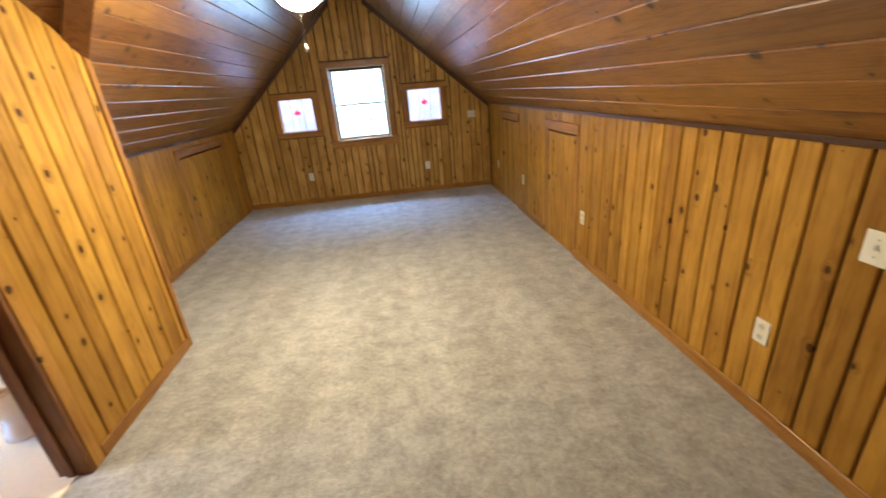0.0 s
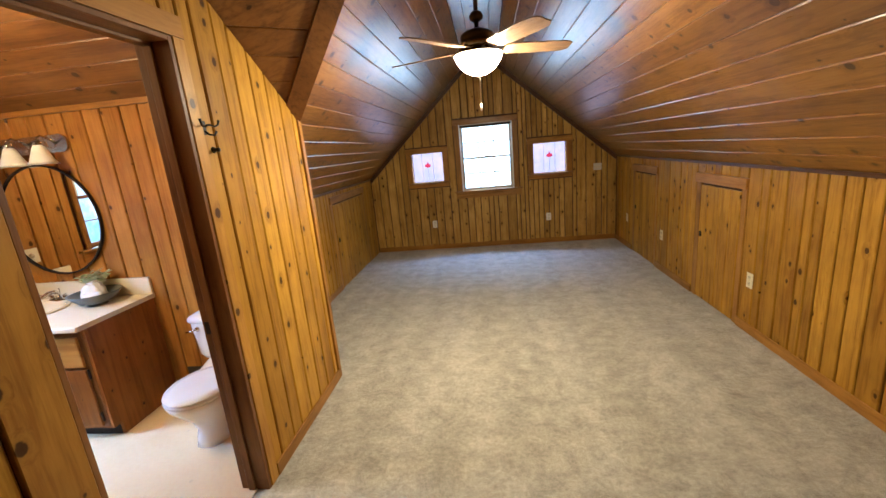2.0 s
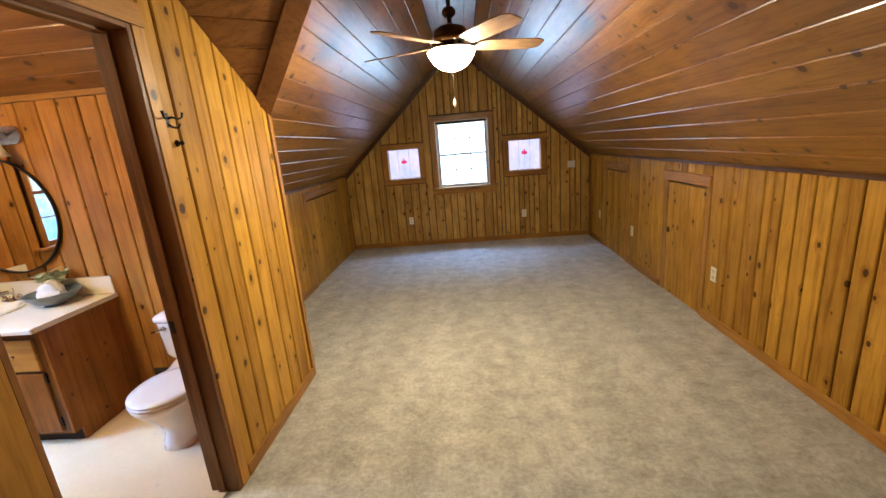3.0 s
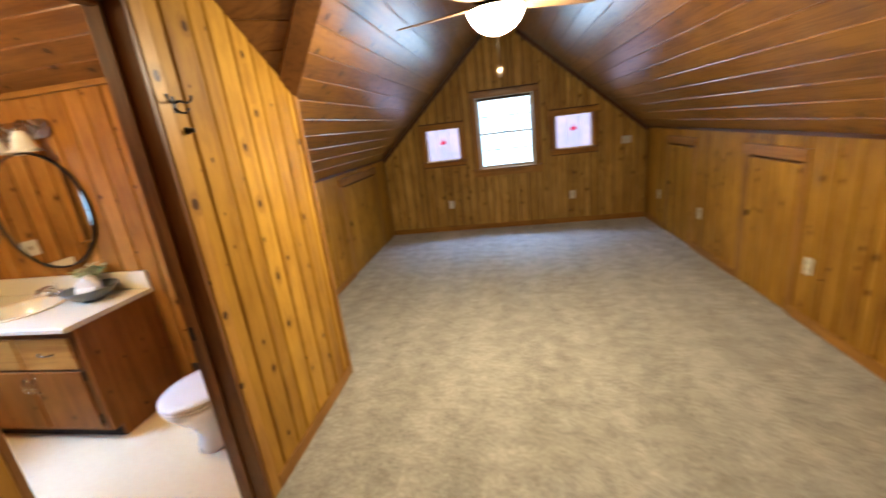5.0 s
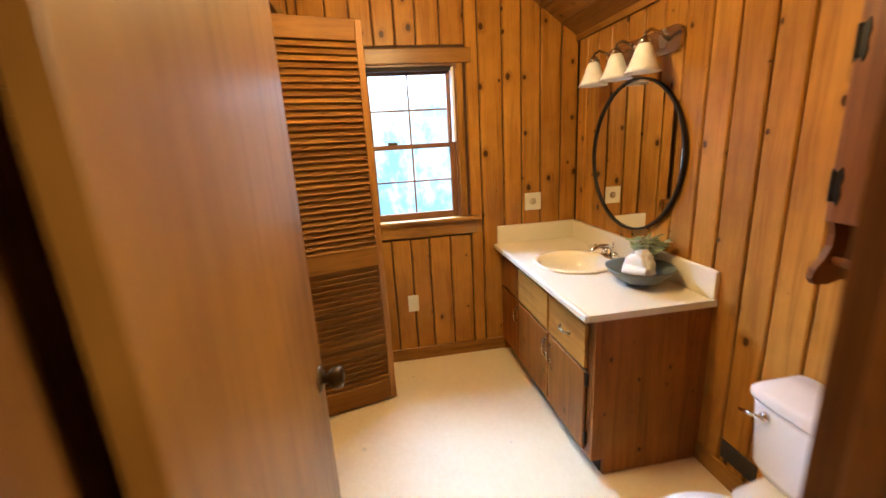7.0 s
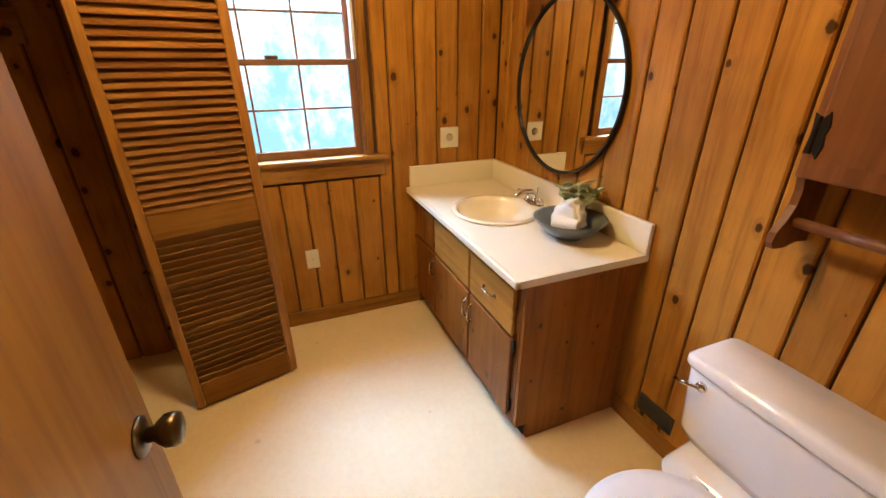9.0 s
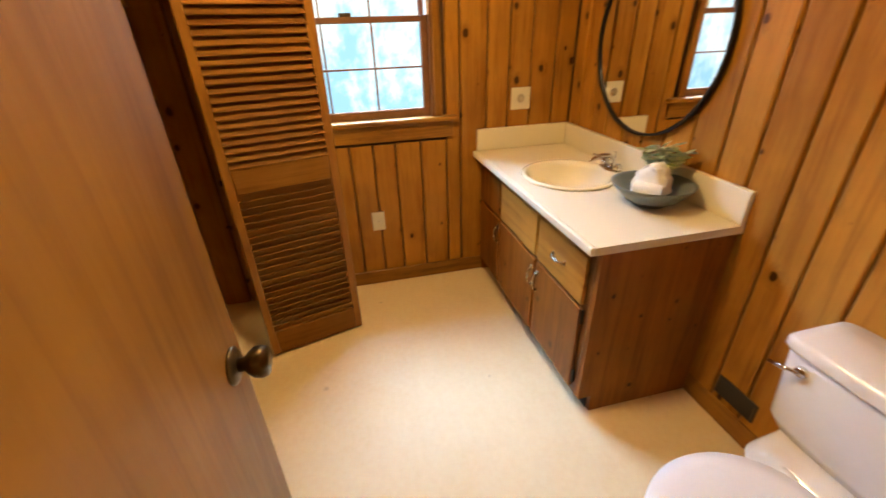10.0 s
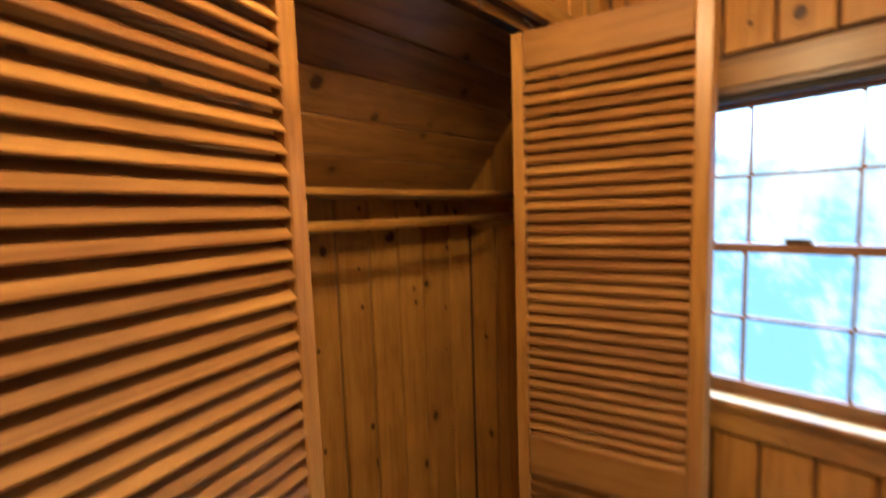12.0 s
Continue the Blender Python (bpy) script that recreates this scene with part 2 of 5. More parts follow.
M_CASE = pine("pine_casing", (0.44, 0.215, 0.026), (0.27, 0.112, 0.011), axis="z", flat="x", spread=0.15, streaks=0.14, knots=1.15)
M_TRIM = pine("pine_trim", (0.36, 0.165, 0.026), (0.21, 0.082, 0.010), axis="y", flat=None, knots=0.5)
M_TRIMX = pine("pine_trim_cross", (0.36, 0.165, 0.026), (0.21, 0.082, 0.010), axis="x", flat=None, knots=0.5)
M_TRIMZ = pine("pine_trim_upright", (0.35, 0.160, 0.025), (0.20, 0.080, 0.010), axis="z", flat=None, knots=0.6)
M_JAMB = pine("jamb_wood", (0.21, 0.088, 0.022), (0.12, 0.044, 0.011), axis="z", flat=None, knots=0.4)
M_JAMBY = pine("jamb_wood_flat", (0.21, 0.088, 0.022), (0.12, 0.044, 0.011), axis="y", flat=None, knots=0.4)
M_LOUV = pine("louvre_wood", (0.25, 0.108, 0.020), (0.155, 0.056, 0.009), axis="x", flat=None, knots=0.0, spread=0.5, rough=0.6, coat=0.0, spec=0.15, streaks=0.12, bump=0.02)
M_LOUVZ = pine("louvre_stile", (0.30, 0.130, 0.024), (0.18, 0.066, 0.010), axis="z", flat=None, knots=0.0, spread=0.3)
M_DOOR = pine("door_veneer", (0.275, 0.124, 0.023), (0.205, 0.085, 0.014), axis="z", flat=None, knots=0.3, spread=0.1, rough=0.46, coat=0.1, figure=(0.95, 0.05), streaks=0.05, bump=0.1)
M_VAN = pine("vanity_wood", (0.26, 0.090, 0.013), (0.16, 0.048, 0.006), axis="z", flat="y", knots=0.7, spread=0.25, spec=0.2, coat=0.03, figure=(0.86, 0.14), streaks=0.12)
M_VANE = pine("vanity_end_wood", (0.29, 0.102, 0.015), (0.18, 0.057, 0.007), axis="z", flat="x", knots=0.6, spread=0.2, spec=0.2, coat=0.03, figure=(0.86, 0.14), streaks=0.12)
M_VANL = pine("vanity_drawer_wood", (0.40, 0.180, 0.032), (0.27, 0.108, 0.016), axis="x", flat="y", knots=0.4, spread=0.2, figure=(0.8, 0.2), streaks=0.1, spec=0.2)
M_CAB = pine("cabinet_wood", (0.21, 0.082, 0.027), (0.13, 0.045, 0.014), axis="z", flat=None, knots=0.0, spread=0.15, figure=(0.86, 0.14), streaks=0.1)
# brown edge boards, darkened further to hold the shadow line under the slopes
M_RAKE = pine("shaded_edge_board", (0.085, 0.034, 0.010), (0.05, 0.019, 0.006), axis="y", flat=None, knots=0.2)
M_BACK = plain("dark_backing", (0.075, 0.030, 0.009), 0.8)
# near-black parts; on the vanity it stands in for shade in recesses
M_DARK = plain("near_black", (0.02, 0.012, 0.008), 0.8)
M_CARPET, M_VINYL = carpet_material(), vinyl_material()
M_PLATE = plain("ivory_plastic", (0.72, 0.66, 0.5), 0.4, vary=0.04)
M_PLATE2 = plain("ivory_plastic_shade", (0.55, 0.5, 0.38), 0.45, vary=0.05)
M_SLOT = plain("slot", (0.03, 0.03, 0.03), 0.6)
M_PORC = plain("porcelain", (0.86, 0.865, 0.88), 0.16, vary=0.03, coat=0.5)
M_SEAT = plain("seat_plastic", (0.86, 0.865, 0.88), 0.22, vary=0.03)
M_COUNT = plain("laminate_top", (0.78, 0.71, 0.54), 0.3, vary=0.02, scale=12)
for _n in ("Roughness", "Base Color"):
    for _l in list(M_COUNT.node_tree.nodes["Principled BSDF"].inputs[_n].links):
        M_COUNT.node_tree.links.remove(_l)
M_COUNT.node_tree.nodes["Principled BSDF"].inputs["Base Color"].default_value = (0.78, 0.71, 0.54, 1)
M_COUNT.node_tree.nodes["Principled BSDF"].inputs["Roughness"].default_value = 0.32
M_SINK = plain("cream_enamel", (0.84, 0.75, 0.54), 0.16, vary=0.03, coat=0.5)
M_CHROME = plain("chrome", (0.72, 0.70, 0.67), 0.12, 1.0, vary=0.05)
M_BRASS = plain("aged_brass", (0.125, 0.088, 0.048), 0.3, 1.0, vary=0.25, scale=30)
M_IRON = plain("black_iron", (0.02, 0.017, 0.015), 0.42, 0.6, vary=0.3, scale=40)
M_BRONZE = plain("dark_bronze", (0.07, 0.05, 0.036), 0.32, 0.8, vary=0.25)
M_NICKEL = plain("brushed_nickel", (0.42, 0.36, 0.28), 0.25, 1.0, vary=0.1)
M_BLADE = pine("fan_blade_wood", (0.40, 0.24, 0.12), (0.24, 0.13, 0.06), axis="x", flat=None, knots=0.0, spread=0.1, rough=0.3)
M_TOWEL = plain("white_terry", (0.80, 0.79, 0.76), 0.95, vary=0.06, bump=0.25, bump_scale=320)
M_BOWL = plain("grey_ceramic", (0.13, 0.15, 0.145), 0.32, vary=0.18, scale=18)
M_LEAF = plain("leaf_green", (0.50, 0.58, 0.28), 0.5, vary=0.45, scale=25)
M_LEAF2 = plain("leaf_pale", (0.76, 0.79, 0.50), 0.5, vary=0.35, scale=25)
M_SHADE = plain("white_glass_shade", (0.82, 0.81, 0.78), 0.28, vary=0.02)
M_SASHW = plain("white_paint", (0.72, 0.70, 0.66), 0.45, vary=0.06)
M_SASHD = plain("sash_brown", (0.20, 0.085, 0.035), 0.4, vary=0.25, scale=20)
M_SASHT = plain("sash_tan", (0.46, 0.37, 0.27), 0.45, vary=0.12)
M_VENT = plain("vent_enamel", (0.55, 0.46, 0.32), 0.45, vary=0.1)
M_VENTD = plain("dark_register", (0.05, 0.04, 0.03), 0.5)
M_GLASS = glass_material("window_glass", (0.96, 0.98, 0.98))
M_STAIN = glass_material("pale_stained_glass", (0.25, 0.158, 0.168), 0.12)
M_STAINR = glass_material("red_glass", (0.95, 0.08, 0.16), 0.08)
M_LEAD = plain("lead_came", (0.42, 0.40, 0.40), 0.5, 0.5)
M_MIRROR = plain("mirror_silver", (0.88, 0.88, 0.88), 0.02, 1.0, vary=0.0)
M_MIRROR.node_tree.nodes["Principled BSDF"].inputs["Roughness"].default_value = 0.01
for _l in list(M_MIRROR.node_tree.nodes["Principled BSDF"].inputs["Roughness"].links):
    M_MIRROR.node_tree.links.remove(_l)
M_GLOBE = glow("lit_globe", (1.0, 0.82, 0.50), 0.75 * FAN_GLOW)
M_GLOBEB = glow("lit_globe_base", (1.0, 0.82, 0.50), 1.3 * FAN_GLOW)
M_BULB = glow("lit_bath_glass", (1.0, 0.72, 0.34), BATH_GLOW)
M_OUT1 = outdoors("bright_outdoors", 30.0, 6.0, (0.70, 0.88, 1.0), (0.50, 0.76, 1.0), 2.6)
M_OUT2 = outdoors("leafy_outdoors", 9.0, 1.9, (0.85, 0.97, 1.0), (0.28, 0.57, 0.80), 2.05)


# ---- mesh helpers ----
def part(name, bm, mat, parent=None, label="", m=None, smooth=False):
    me = bpy.data.meshes.new(name)
    if smooth:
        for f in bm.faces:
            f.smooth = True
    bm.normal_update()
    bm.to_mesh(me)
    bm.free()
    me.materials.append(mat)
    ob = new(name, me)
    if parent is not None:
        ob.parent = parent
    if m is not None:
        ob.matrix_basis = m
    if label:
        tagged(ob, label)
    return ob


def thing(name, m, label, category, group=""):
    ob = new(name)
    ob.matrix_basis = m
    ob.empty_display_size = 0.05
    return tagged(ob, label, category, group)


def box(bm, x0, x1, y0, y1, z0, z1, bevel=0.0, seg=1):
    vs = [bm.verts.new((x, y, z)) for z in (z0, z1) for y in (y0, y1) for x in (x0, x1)]
    fs = [bm.faces.new([vs[i] for i in q]) for q in ((0, 2, 3, 1), (4, 5, 7, 6), (0, 1, 5, 4), (2, 6, 7, 3), (0, 4, 6, 2), (1, 3, 7, 5))]
    if bevel:
        es = list({e for f in fs for e in f.edges})
        bmesh.ops.bevel(bm, geom=es, offset=bevel, segments=seg, affect="EDGES", profile=0.6)
    return bm


def boxed(x0, x1, y0, y1, z0, z1, bevel=0.0, seg=1):
    return box(bmesh.new(), x0, x1, y0, y1, z0, z1, bevel, seg)


def lathe(profile, n=28, bm=None, cap=True, sx=1.0, sy=1.0):
    """Turn a profile of (radius, z) round z."""
    bm = bm or bmesh.new()
    rings = []
    for r, z in profile:
        rings.append([bm.verts.new((sx * r * math.cos(2 * math.pi * i / n), sy * r * math.sin(2 * math.pi * i / n), z)) for i in range(n)])
    for a, b in zip(rings, rings[1:]):
        for i in range(n):
            bm.faces.new((a[i], a[(i + 1) % n], b[(i + 1) % n], b[i]))
    if cap:
        bm.faces.new(rings[0][::-1])
        bm.faces.new(rings[-1])
    bmesh.ops.recalc_face_normals(bm, faces=bm.faces[:])
    return bm


def tube(points, radius, n=10, bm=None):
    """A round bar along a line of points."""
    bm = bm or bmesh.new()
    pts = [Vector(p) for p in points]
    rings = []
    for i, p in enumerate(pts):
        d = (pts[min(i + 1, len(pts) - 1)] - pts[max(i - 1, 0)]).normalized()
        a = d.orthogonal().normalized() if i == 0 else (rings[-1][1] - d * rings[-1][1].dot(d)).normalized()
        b = d.cross(a)
        r = radius[i] if isinstance(radius, (list, tuple)) else radius
        rings.append(([bm.verts.new(p + r * (a * math.cos(2 * math.pi * k / n) + b * math.sin(2 * math.pi * k / n))) for k in range(n)], a))
    for (u, _), (v, _) in zip(rings, rings[1:]):
        for k in range(n):
            bm.faces.new((u[k], u[(k + 1) % n], v[(k + 1) % n], v[k]))
    bm.faces.new(rings[0][0][::-1])
    bm.faces.new(rings[-1][0])
    bmesh.ops.recalc_face_normals(bm, faces=bm.faces[:])
    return bm


def prism(outline, depth, axis="y", bm=None):
    """Extrude a closed outline of 2D points: along y (points are x, z), x (y, z) or z (x, y)."""
    bm = bm or bmesh.new()
    put = {"y": lambda a, b, d: (a, d, b), "x": lambda a, b, d: (d, a, b), "z": lambda a, b, d: (a, b, d)}[axis]
    lo = [bm.verts.new(put(a, b, depth[0])) for a, b in outline]
    hi = [bm.verts.new(put(a, b, depth[1])) for a, b in outline]
    k = len(outline)
    bm.faces.new(lo)
    bm.faces.new(hi[::-1])
    for i in range(k):
        bm.faces.new((lo[i], lo[(i + 1) % k], hi[(i + 1) % k], hi[i]))
    bmesh.ops.recalc_face_normals(bm, faces=bm.faces[:])
    return bm


def structure(name, bm, mat, label=""):
    return tagged(part(name, bm, mat), label, "", "", "structure")


# ---- boarded walls ----
def board(w, z0, z1, s0=0.0, s1=0.0, t=0.018, c=0.0055):
    """One upright board, face at y = 0 towards -y, with eased front edges; s0, s1 slope its ends."""
    me = bpy.data.meshes.new("plank")
    prof = [(-w / 2, t), (-w / 2, c), (-w / 2 + c, 0), (w / 2 - c, 0), (w / 2, c), (w / 2, t)]
    vs = [(x, y, z0 + s0 * x) for x, y in prof] + [(x, y, z1 + s1 * x) for x, y in prof]
    fs = [(i, (i + 1) % 6, 6 + (i + 1) % 6, 6 + i) for i in range(6)] + [tuple(range(5, -1, -1)), tuple(range(6, 12))]
    me.from_pydata(vs, [], fs)
    return me


def boards(wall, theta, origin, u0, u1, low, high, slope, openings, mat, wmin, wmax, seed, seams=(), groove=0.008):
    """Board a wall plane from u0 to u1 along its local x, keeping clear of the openings (ua, ub, za, zb); seams fix where boards meet."""
    rng = random.Random(seed)
    ends = {u0, u1, *[u for o in openings for u in o[:2] if u0 < u < u1]}
    cuts = sorted(ends | {u for u in seams if u0 < u < u1 and min(abs(u - e) for e in ends) > 0.03})
    edges = [u0]
    for a, b in zip(cuts, cuts[1:]):
        p = a
        while b - p > wmax * 1.45:
            p += rng.uniform(wmin, wmax)
            edges.append(p)
        if b - p > wmax:
            edges.append((p + b) / 2)
        edges.append(b)
    made = []
    for a, b in zip(edges, edges[1:]):
        mid, w = (a + b) / 2, b - a - groove
        if w < 0.01:
            continue
        spans = [(low(mid), high(mid), 0.0, slope(mid))]
        for ua, ub, za, zb in openings:
            if ua - 1e-4 < mid < ub + 1e-4:
                nxt = []
                for p, q, s0, s1 in spans:
                    if za > p + 0.01:
                        nxt.append((p, min(q, za), s0, 0.0))
                    if zb < q - 0.01:
                        nxt.append((max(p, zb), q, 0.0, s1))
                spans = nxt
        for p, q, s0, s1 in spans:
            if q - p < 0.02:
                continue
            me = board(w, 0.0, q - p, s0, s1)
            me.materials.append(mat)
            ob = new("plank", me)
            ob.parent = wall
            ob.matrix_basis = Matrix.Translation((*origin, 0)) @ pose(0, 0, 0, 0, 0, theta) @ pose(mid, rng.uniform(-0.0012, 0.0012), p)
            made.append(ob)
    return made


def backing(name, theta, origin, u0, u1, top, openings, label, gap=0.016, thick=0.1, step=0.12):
    """The solid wall behind the boards, with its openings cut through."""
    bm = bmesh.new()
    cuts = {u0, u1}
    for o in openings:
        cuts.update(u for u in o[:2] if u0 < u < u1)
    n = max(1, int((u1 - u0) / step))
    cuts.update(u0 + (u1 - u0) * i / n for i in range(n + 1))
    cuts = sorted(cuts)
    for a, b in zip(cuts, cuts[1:]):
        if b - a < 1e-4:
            continue
        mid = (a + b) / 2
        spans = [(0.0, None)]
        for ua, ub, za, zb in openings:
            if ua < mid < ub:
                nxt = []
                for p, q in spans:
                    if za > p + 0.005:
                        nxt.append((p, za))
                    nxt.append((zb, q))
                spans = nxt
        for p, q in spans:
            za, zb = (top(a), top(b)) if q is None else (q, q)
            if max(za, zb) <= p:
                continue
            pts = [(a, gap, p), (b, gap, p), (b, gap + thick, p), (a, gap + thick, p), (a, gap, za), (b, gap, zb), (b, gap + thick, zb), (a, gap + thick, za)]
            v = [bm.verts.new(x) for x in pts]
            for f in ((0, 1, 5, 4), (1, 2, 6, 5), (2, 3, 7, 6), (3, 0, 4, 7), (4, 5, 6, 7), (3, 2, 1, 0)):
                bm.faces.new([v[i] for i in f])
    bm.transform(Matrix.Translation((*origin, 0)) @ pose(0, 0, 0, 0, 0, theta))
    bmesh.ops.recalc_face_normals(bm, faces=bm.faces[:])
    return structure(name, bm, M_BACK, label)


def zero(u):
    return 0.0


# ---- floors ----
structure("floor_carpet", boxed(XL - 0.1, XR + 0.1, YB - 0.1, YG + 0.1, -0.14, 0.0), M_CARPET, "beige-grey cut pile carpet with mottled tread marks")
structure("floor_bath", boxed(XW - 0.1, XP - 0.06, YCB - 0.1, YM + 0.05, -0.04, 0.006), M_VINYL, "cream vinyl sheet floor with faint specks")

# ---- wall backings ----
WIN = (-0.90, -0.09, 0.90, 1.93)
STL, STR = (-1.69, -1.16, 1.07, 1.575), (0.19, 0.725, 1.07, 1.575)
GOPEN = [WIN, STL, STR]
wall_gable = backing("wall_north", 0, (0, YG), XL - 0.12, XR + 0.12, lambda u: roof(min(max(u, XL), XR)) + 0.05, GOPEN, "gable wall of narrow vertical knotty pine boards")
RD1, RD2 = (4.25, 4.85, 0.0, 1.085), (5.90, 6.55, 0.0, 1.09)
wall_right = backing("wall_east", -90, (XR, 0), -YG, -YB, lambda u: KR + 0.03, [], "knee wall of vertical knotty pine boards", gap=0.018)
LD = (5.62, 6.80, 0.0, 1.06)
wall_left = backing("wall_west", 90, (XL, 0), YE, YG, lambda u: KL + 0.03, [], "low knee wall of vertical pine boards", gap=0.018)


def part_top(y):
    return min(1.84 + (3.56 - y) / 1.58, ZF)


DOOR = [(DY0, DY1, 0.0, DZ)]
wall_part = backing("wall_partition", 90, (XP, 0), YB, YE, lambda u: part_top(u) + 0.03, DOOR, "partition of yellow varnished pine boards beside the bathroom doorway", thick=0.099)
wall_mirror = backing("wall_bath_mirror", 0, (0, YM), XW - 0.05, XPI + 0.02, lambda u: BK + 0.03, [], "bathroom wall of wide knotty pine boards", thick=YE - YM - 0.016)
BW = (1.755, 2.585, 0.975, 1.935)
wall_window = backing("wall_bath_window", 90, (XW, 0), YCB - 0.1, YM + 0.1, lambda u: bath_roof(u) + 0.05, [BW], "bathroom gable wall of knotty pine boards around a window")
CO = (-3.86, -2.03, 0.0, 2.10)
wall_closet = backing("wall_closet_front", 180, (0, YC), -(XPI + 0.03), -XW, lambda u: bath_roof(YC), [(-CO[1], -CO[0], CO[2], CO[3])], "wall above and beside the closet opening", gap=0.018, thick=0.08)
wall_cback = backing("wall_closet_back", 180, (0, YCB), -XPI, -XW, lambda u: 1.68, [], "low back wall of the closet in vertical pine boards")
wall_back = backing("wall_south", 180, (0, YB), -XR, -XP, lambda u: roof(-u) if -u > FXL else ZF, [], "plain boarded wall behind the start")

# ---- ceilings ----
def ceil_boards(bm, corners_of, n, t=0.02, c=0.006, gap=0.0004):
    """Boards side by side; corners_of(f) gives both ends of the line at fraction f across the slope."""
    for i in range(n):
        a0, a1 = (Vector(p) for p in corners_of(i / n))
        b0, b1 = (Vector(p) for p in corners_of((i + 1) / n))
        up = (a1 - a0).cross(b0 - a0).normalized() if (a1 - a0).length > 1e-6 else (b1 - b0).cross(b0 - a0).normalized()
        if up.z < 0:
            up = -up

        def mixp(p, q, d):
            w = (q - p)
            return p + w.normalized() * d if w.length > 1e-6 else p

        rows = []
        for p0, p1, sgn in ((a0, a1, 1), (b0, b1, -1)):
            o0, o1 = (b0, b1) if sgn == 1 else (a0, a1)
            rows.append([(mixp(p0, o0, gap / 2) + up * t, mixp(p1, o1, gap / 2) + up * t),
                         (mixp(p0, o0, gap / 2) + up * c, mixp(p1, o1, gap / 2) + up * c),
                         (mixp(p0, o0, gap / 2 + c), mixp(p1, o1, gap / 2 + c))])
        ring = rows[0] + rows[1][::-1]
        va = [bm.verts.new(r[0]) for r in ring]
        vb = [bm.verts.new(r[1]) for r in ring]
        k = len(ring)
        for j in range(k):
            bm.faces.new((va[j], va[(j + 1) % k], vb[(j + 1) % k], vb[j]))
        bm.faces.new(va)
        bm.faces.new(vb[::-1])
    return bm


def valley_y(x):
    return YE if x < -1.70 else 3.56 - 0.83 * (x + 1.70)


def sloped_object(name, bm, mat, label):
    bmesh.ops.recalc_face_normals(bm, faces=bm.faces[:])
    return structure(name, bm, mat, label)


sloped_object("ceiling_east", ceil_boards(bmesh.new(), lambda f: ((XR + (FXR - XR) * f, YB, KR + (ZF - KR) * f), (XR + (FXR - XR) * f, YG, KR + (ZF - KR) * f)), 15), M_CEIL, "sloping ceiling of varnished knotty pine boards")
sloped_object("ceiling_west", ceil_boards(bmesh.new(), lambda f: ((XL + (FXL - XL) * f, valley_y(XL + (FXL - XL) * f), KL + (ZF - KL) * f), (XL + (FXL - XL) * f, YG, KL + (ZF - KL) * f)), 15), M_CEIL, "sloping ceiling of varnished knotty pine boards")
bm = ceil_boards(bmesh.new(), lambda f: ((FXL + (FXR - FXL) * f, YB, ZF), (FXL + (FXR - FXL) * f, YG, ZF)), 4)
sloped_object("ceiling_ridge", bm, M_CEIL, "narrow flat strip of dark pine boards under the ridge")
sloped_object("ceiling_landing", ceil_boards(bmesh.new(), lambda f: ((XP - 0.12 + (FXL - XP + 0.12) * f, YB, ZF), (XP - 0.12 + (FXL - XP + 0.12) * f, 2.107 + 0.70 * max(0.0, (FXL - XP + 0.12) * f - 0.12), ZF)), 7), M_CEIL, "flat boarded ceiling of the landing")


def soffit_line(f):
    z = 1.84 + (ZF - 1.84) * f
    k = (z - 1.84) / 0.504
    return ((XP - 0.03, 3.56 - 1.58 * (z - 1.84), z), (-1.70 + 0.523 * k, 3.56 - 0.434 * k, z))


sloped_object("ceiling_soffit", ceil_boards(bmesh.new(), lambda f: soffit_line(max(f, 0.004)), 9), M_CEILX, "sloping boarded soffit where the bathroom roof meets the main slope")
# board that covers the valley
v0, v2 = Vector((-1.715, 3.572, 1.825)), Vector((-0.746, 2.768, 2.757))
run = (v2 - v0).normalized()
side = (Vector(soffit_line(0.5)[0]) - Vector(soffit_line(0.5)[1])).normalized()
side = (side - run * side.dot(run)).normalized()
nrm = run.cross(side)
if nrm.z > 0:
    nrm = -nrm
bm = bmesh.new()
for d in ((0, 0), (0.11, 0), (0.11, 0.018), (0, 0.03)):
    for p in (v0, v2):
        bm.verts.new(p + side * d[0] + nrm * d[1])
bm.verts.ensure_lookup_table()
for i in range(4):
    j = (i + 1) % 4
    bm.faces.new([bm.verts[k] for k in (2 * i, 2 * j, 2 * j + 1, 2 * i + 1)])
bm.faces.new([bm.verts[k] for k in (0, 2, 4, 6)])
bm.faces.new([bm.verts[k] for k in (7, 5, 3, 1)])
bmesh.ops.recalc_face_normals(bm, faces=bm.faces[:])
structure("trim_valley", bm, M_JAMBY, "dark stained board along the roof valley")

# bathroom ceiling, both slopes, and the closet's own slope
zr = bath_roof(BR)
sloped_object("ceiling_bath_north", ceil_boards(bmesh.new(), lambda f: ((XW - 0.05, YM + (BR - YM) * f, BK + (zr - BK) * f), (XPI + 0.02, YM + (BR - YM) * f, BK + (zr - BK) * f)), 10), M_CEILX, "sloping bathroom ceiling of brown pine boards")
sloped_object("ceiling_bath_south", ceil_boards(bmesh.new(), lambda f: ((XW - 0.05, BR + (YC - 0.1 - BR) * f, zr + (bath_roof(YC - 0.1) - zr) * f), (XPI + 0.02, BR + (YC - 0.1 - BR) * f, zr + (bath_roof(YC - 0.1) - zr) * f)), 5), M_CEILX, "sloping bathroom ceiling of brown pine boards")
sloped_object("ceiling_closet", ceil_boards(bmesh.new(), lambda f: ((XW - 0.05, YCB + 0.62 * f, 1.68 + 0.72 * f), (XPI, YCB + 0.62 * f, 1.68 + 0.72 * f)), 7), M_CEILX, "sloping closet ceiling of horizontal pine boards")
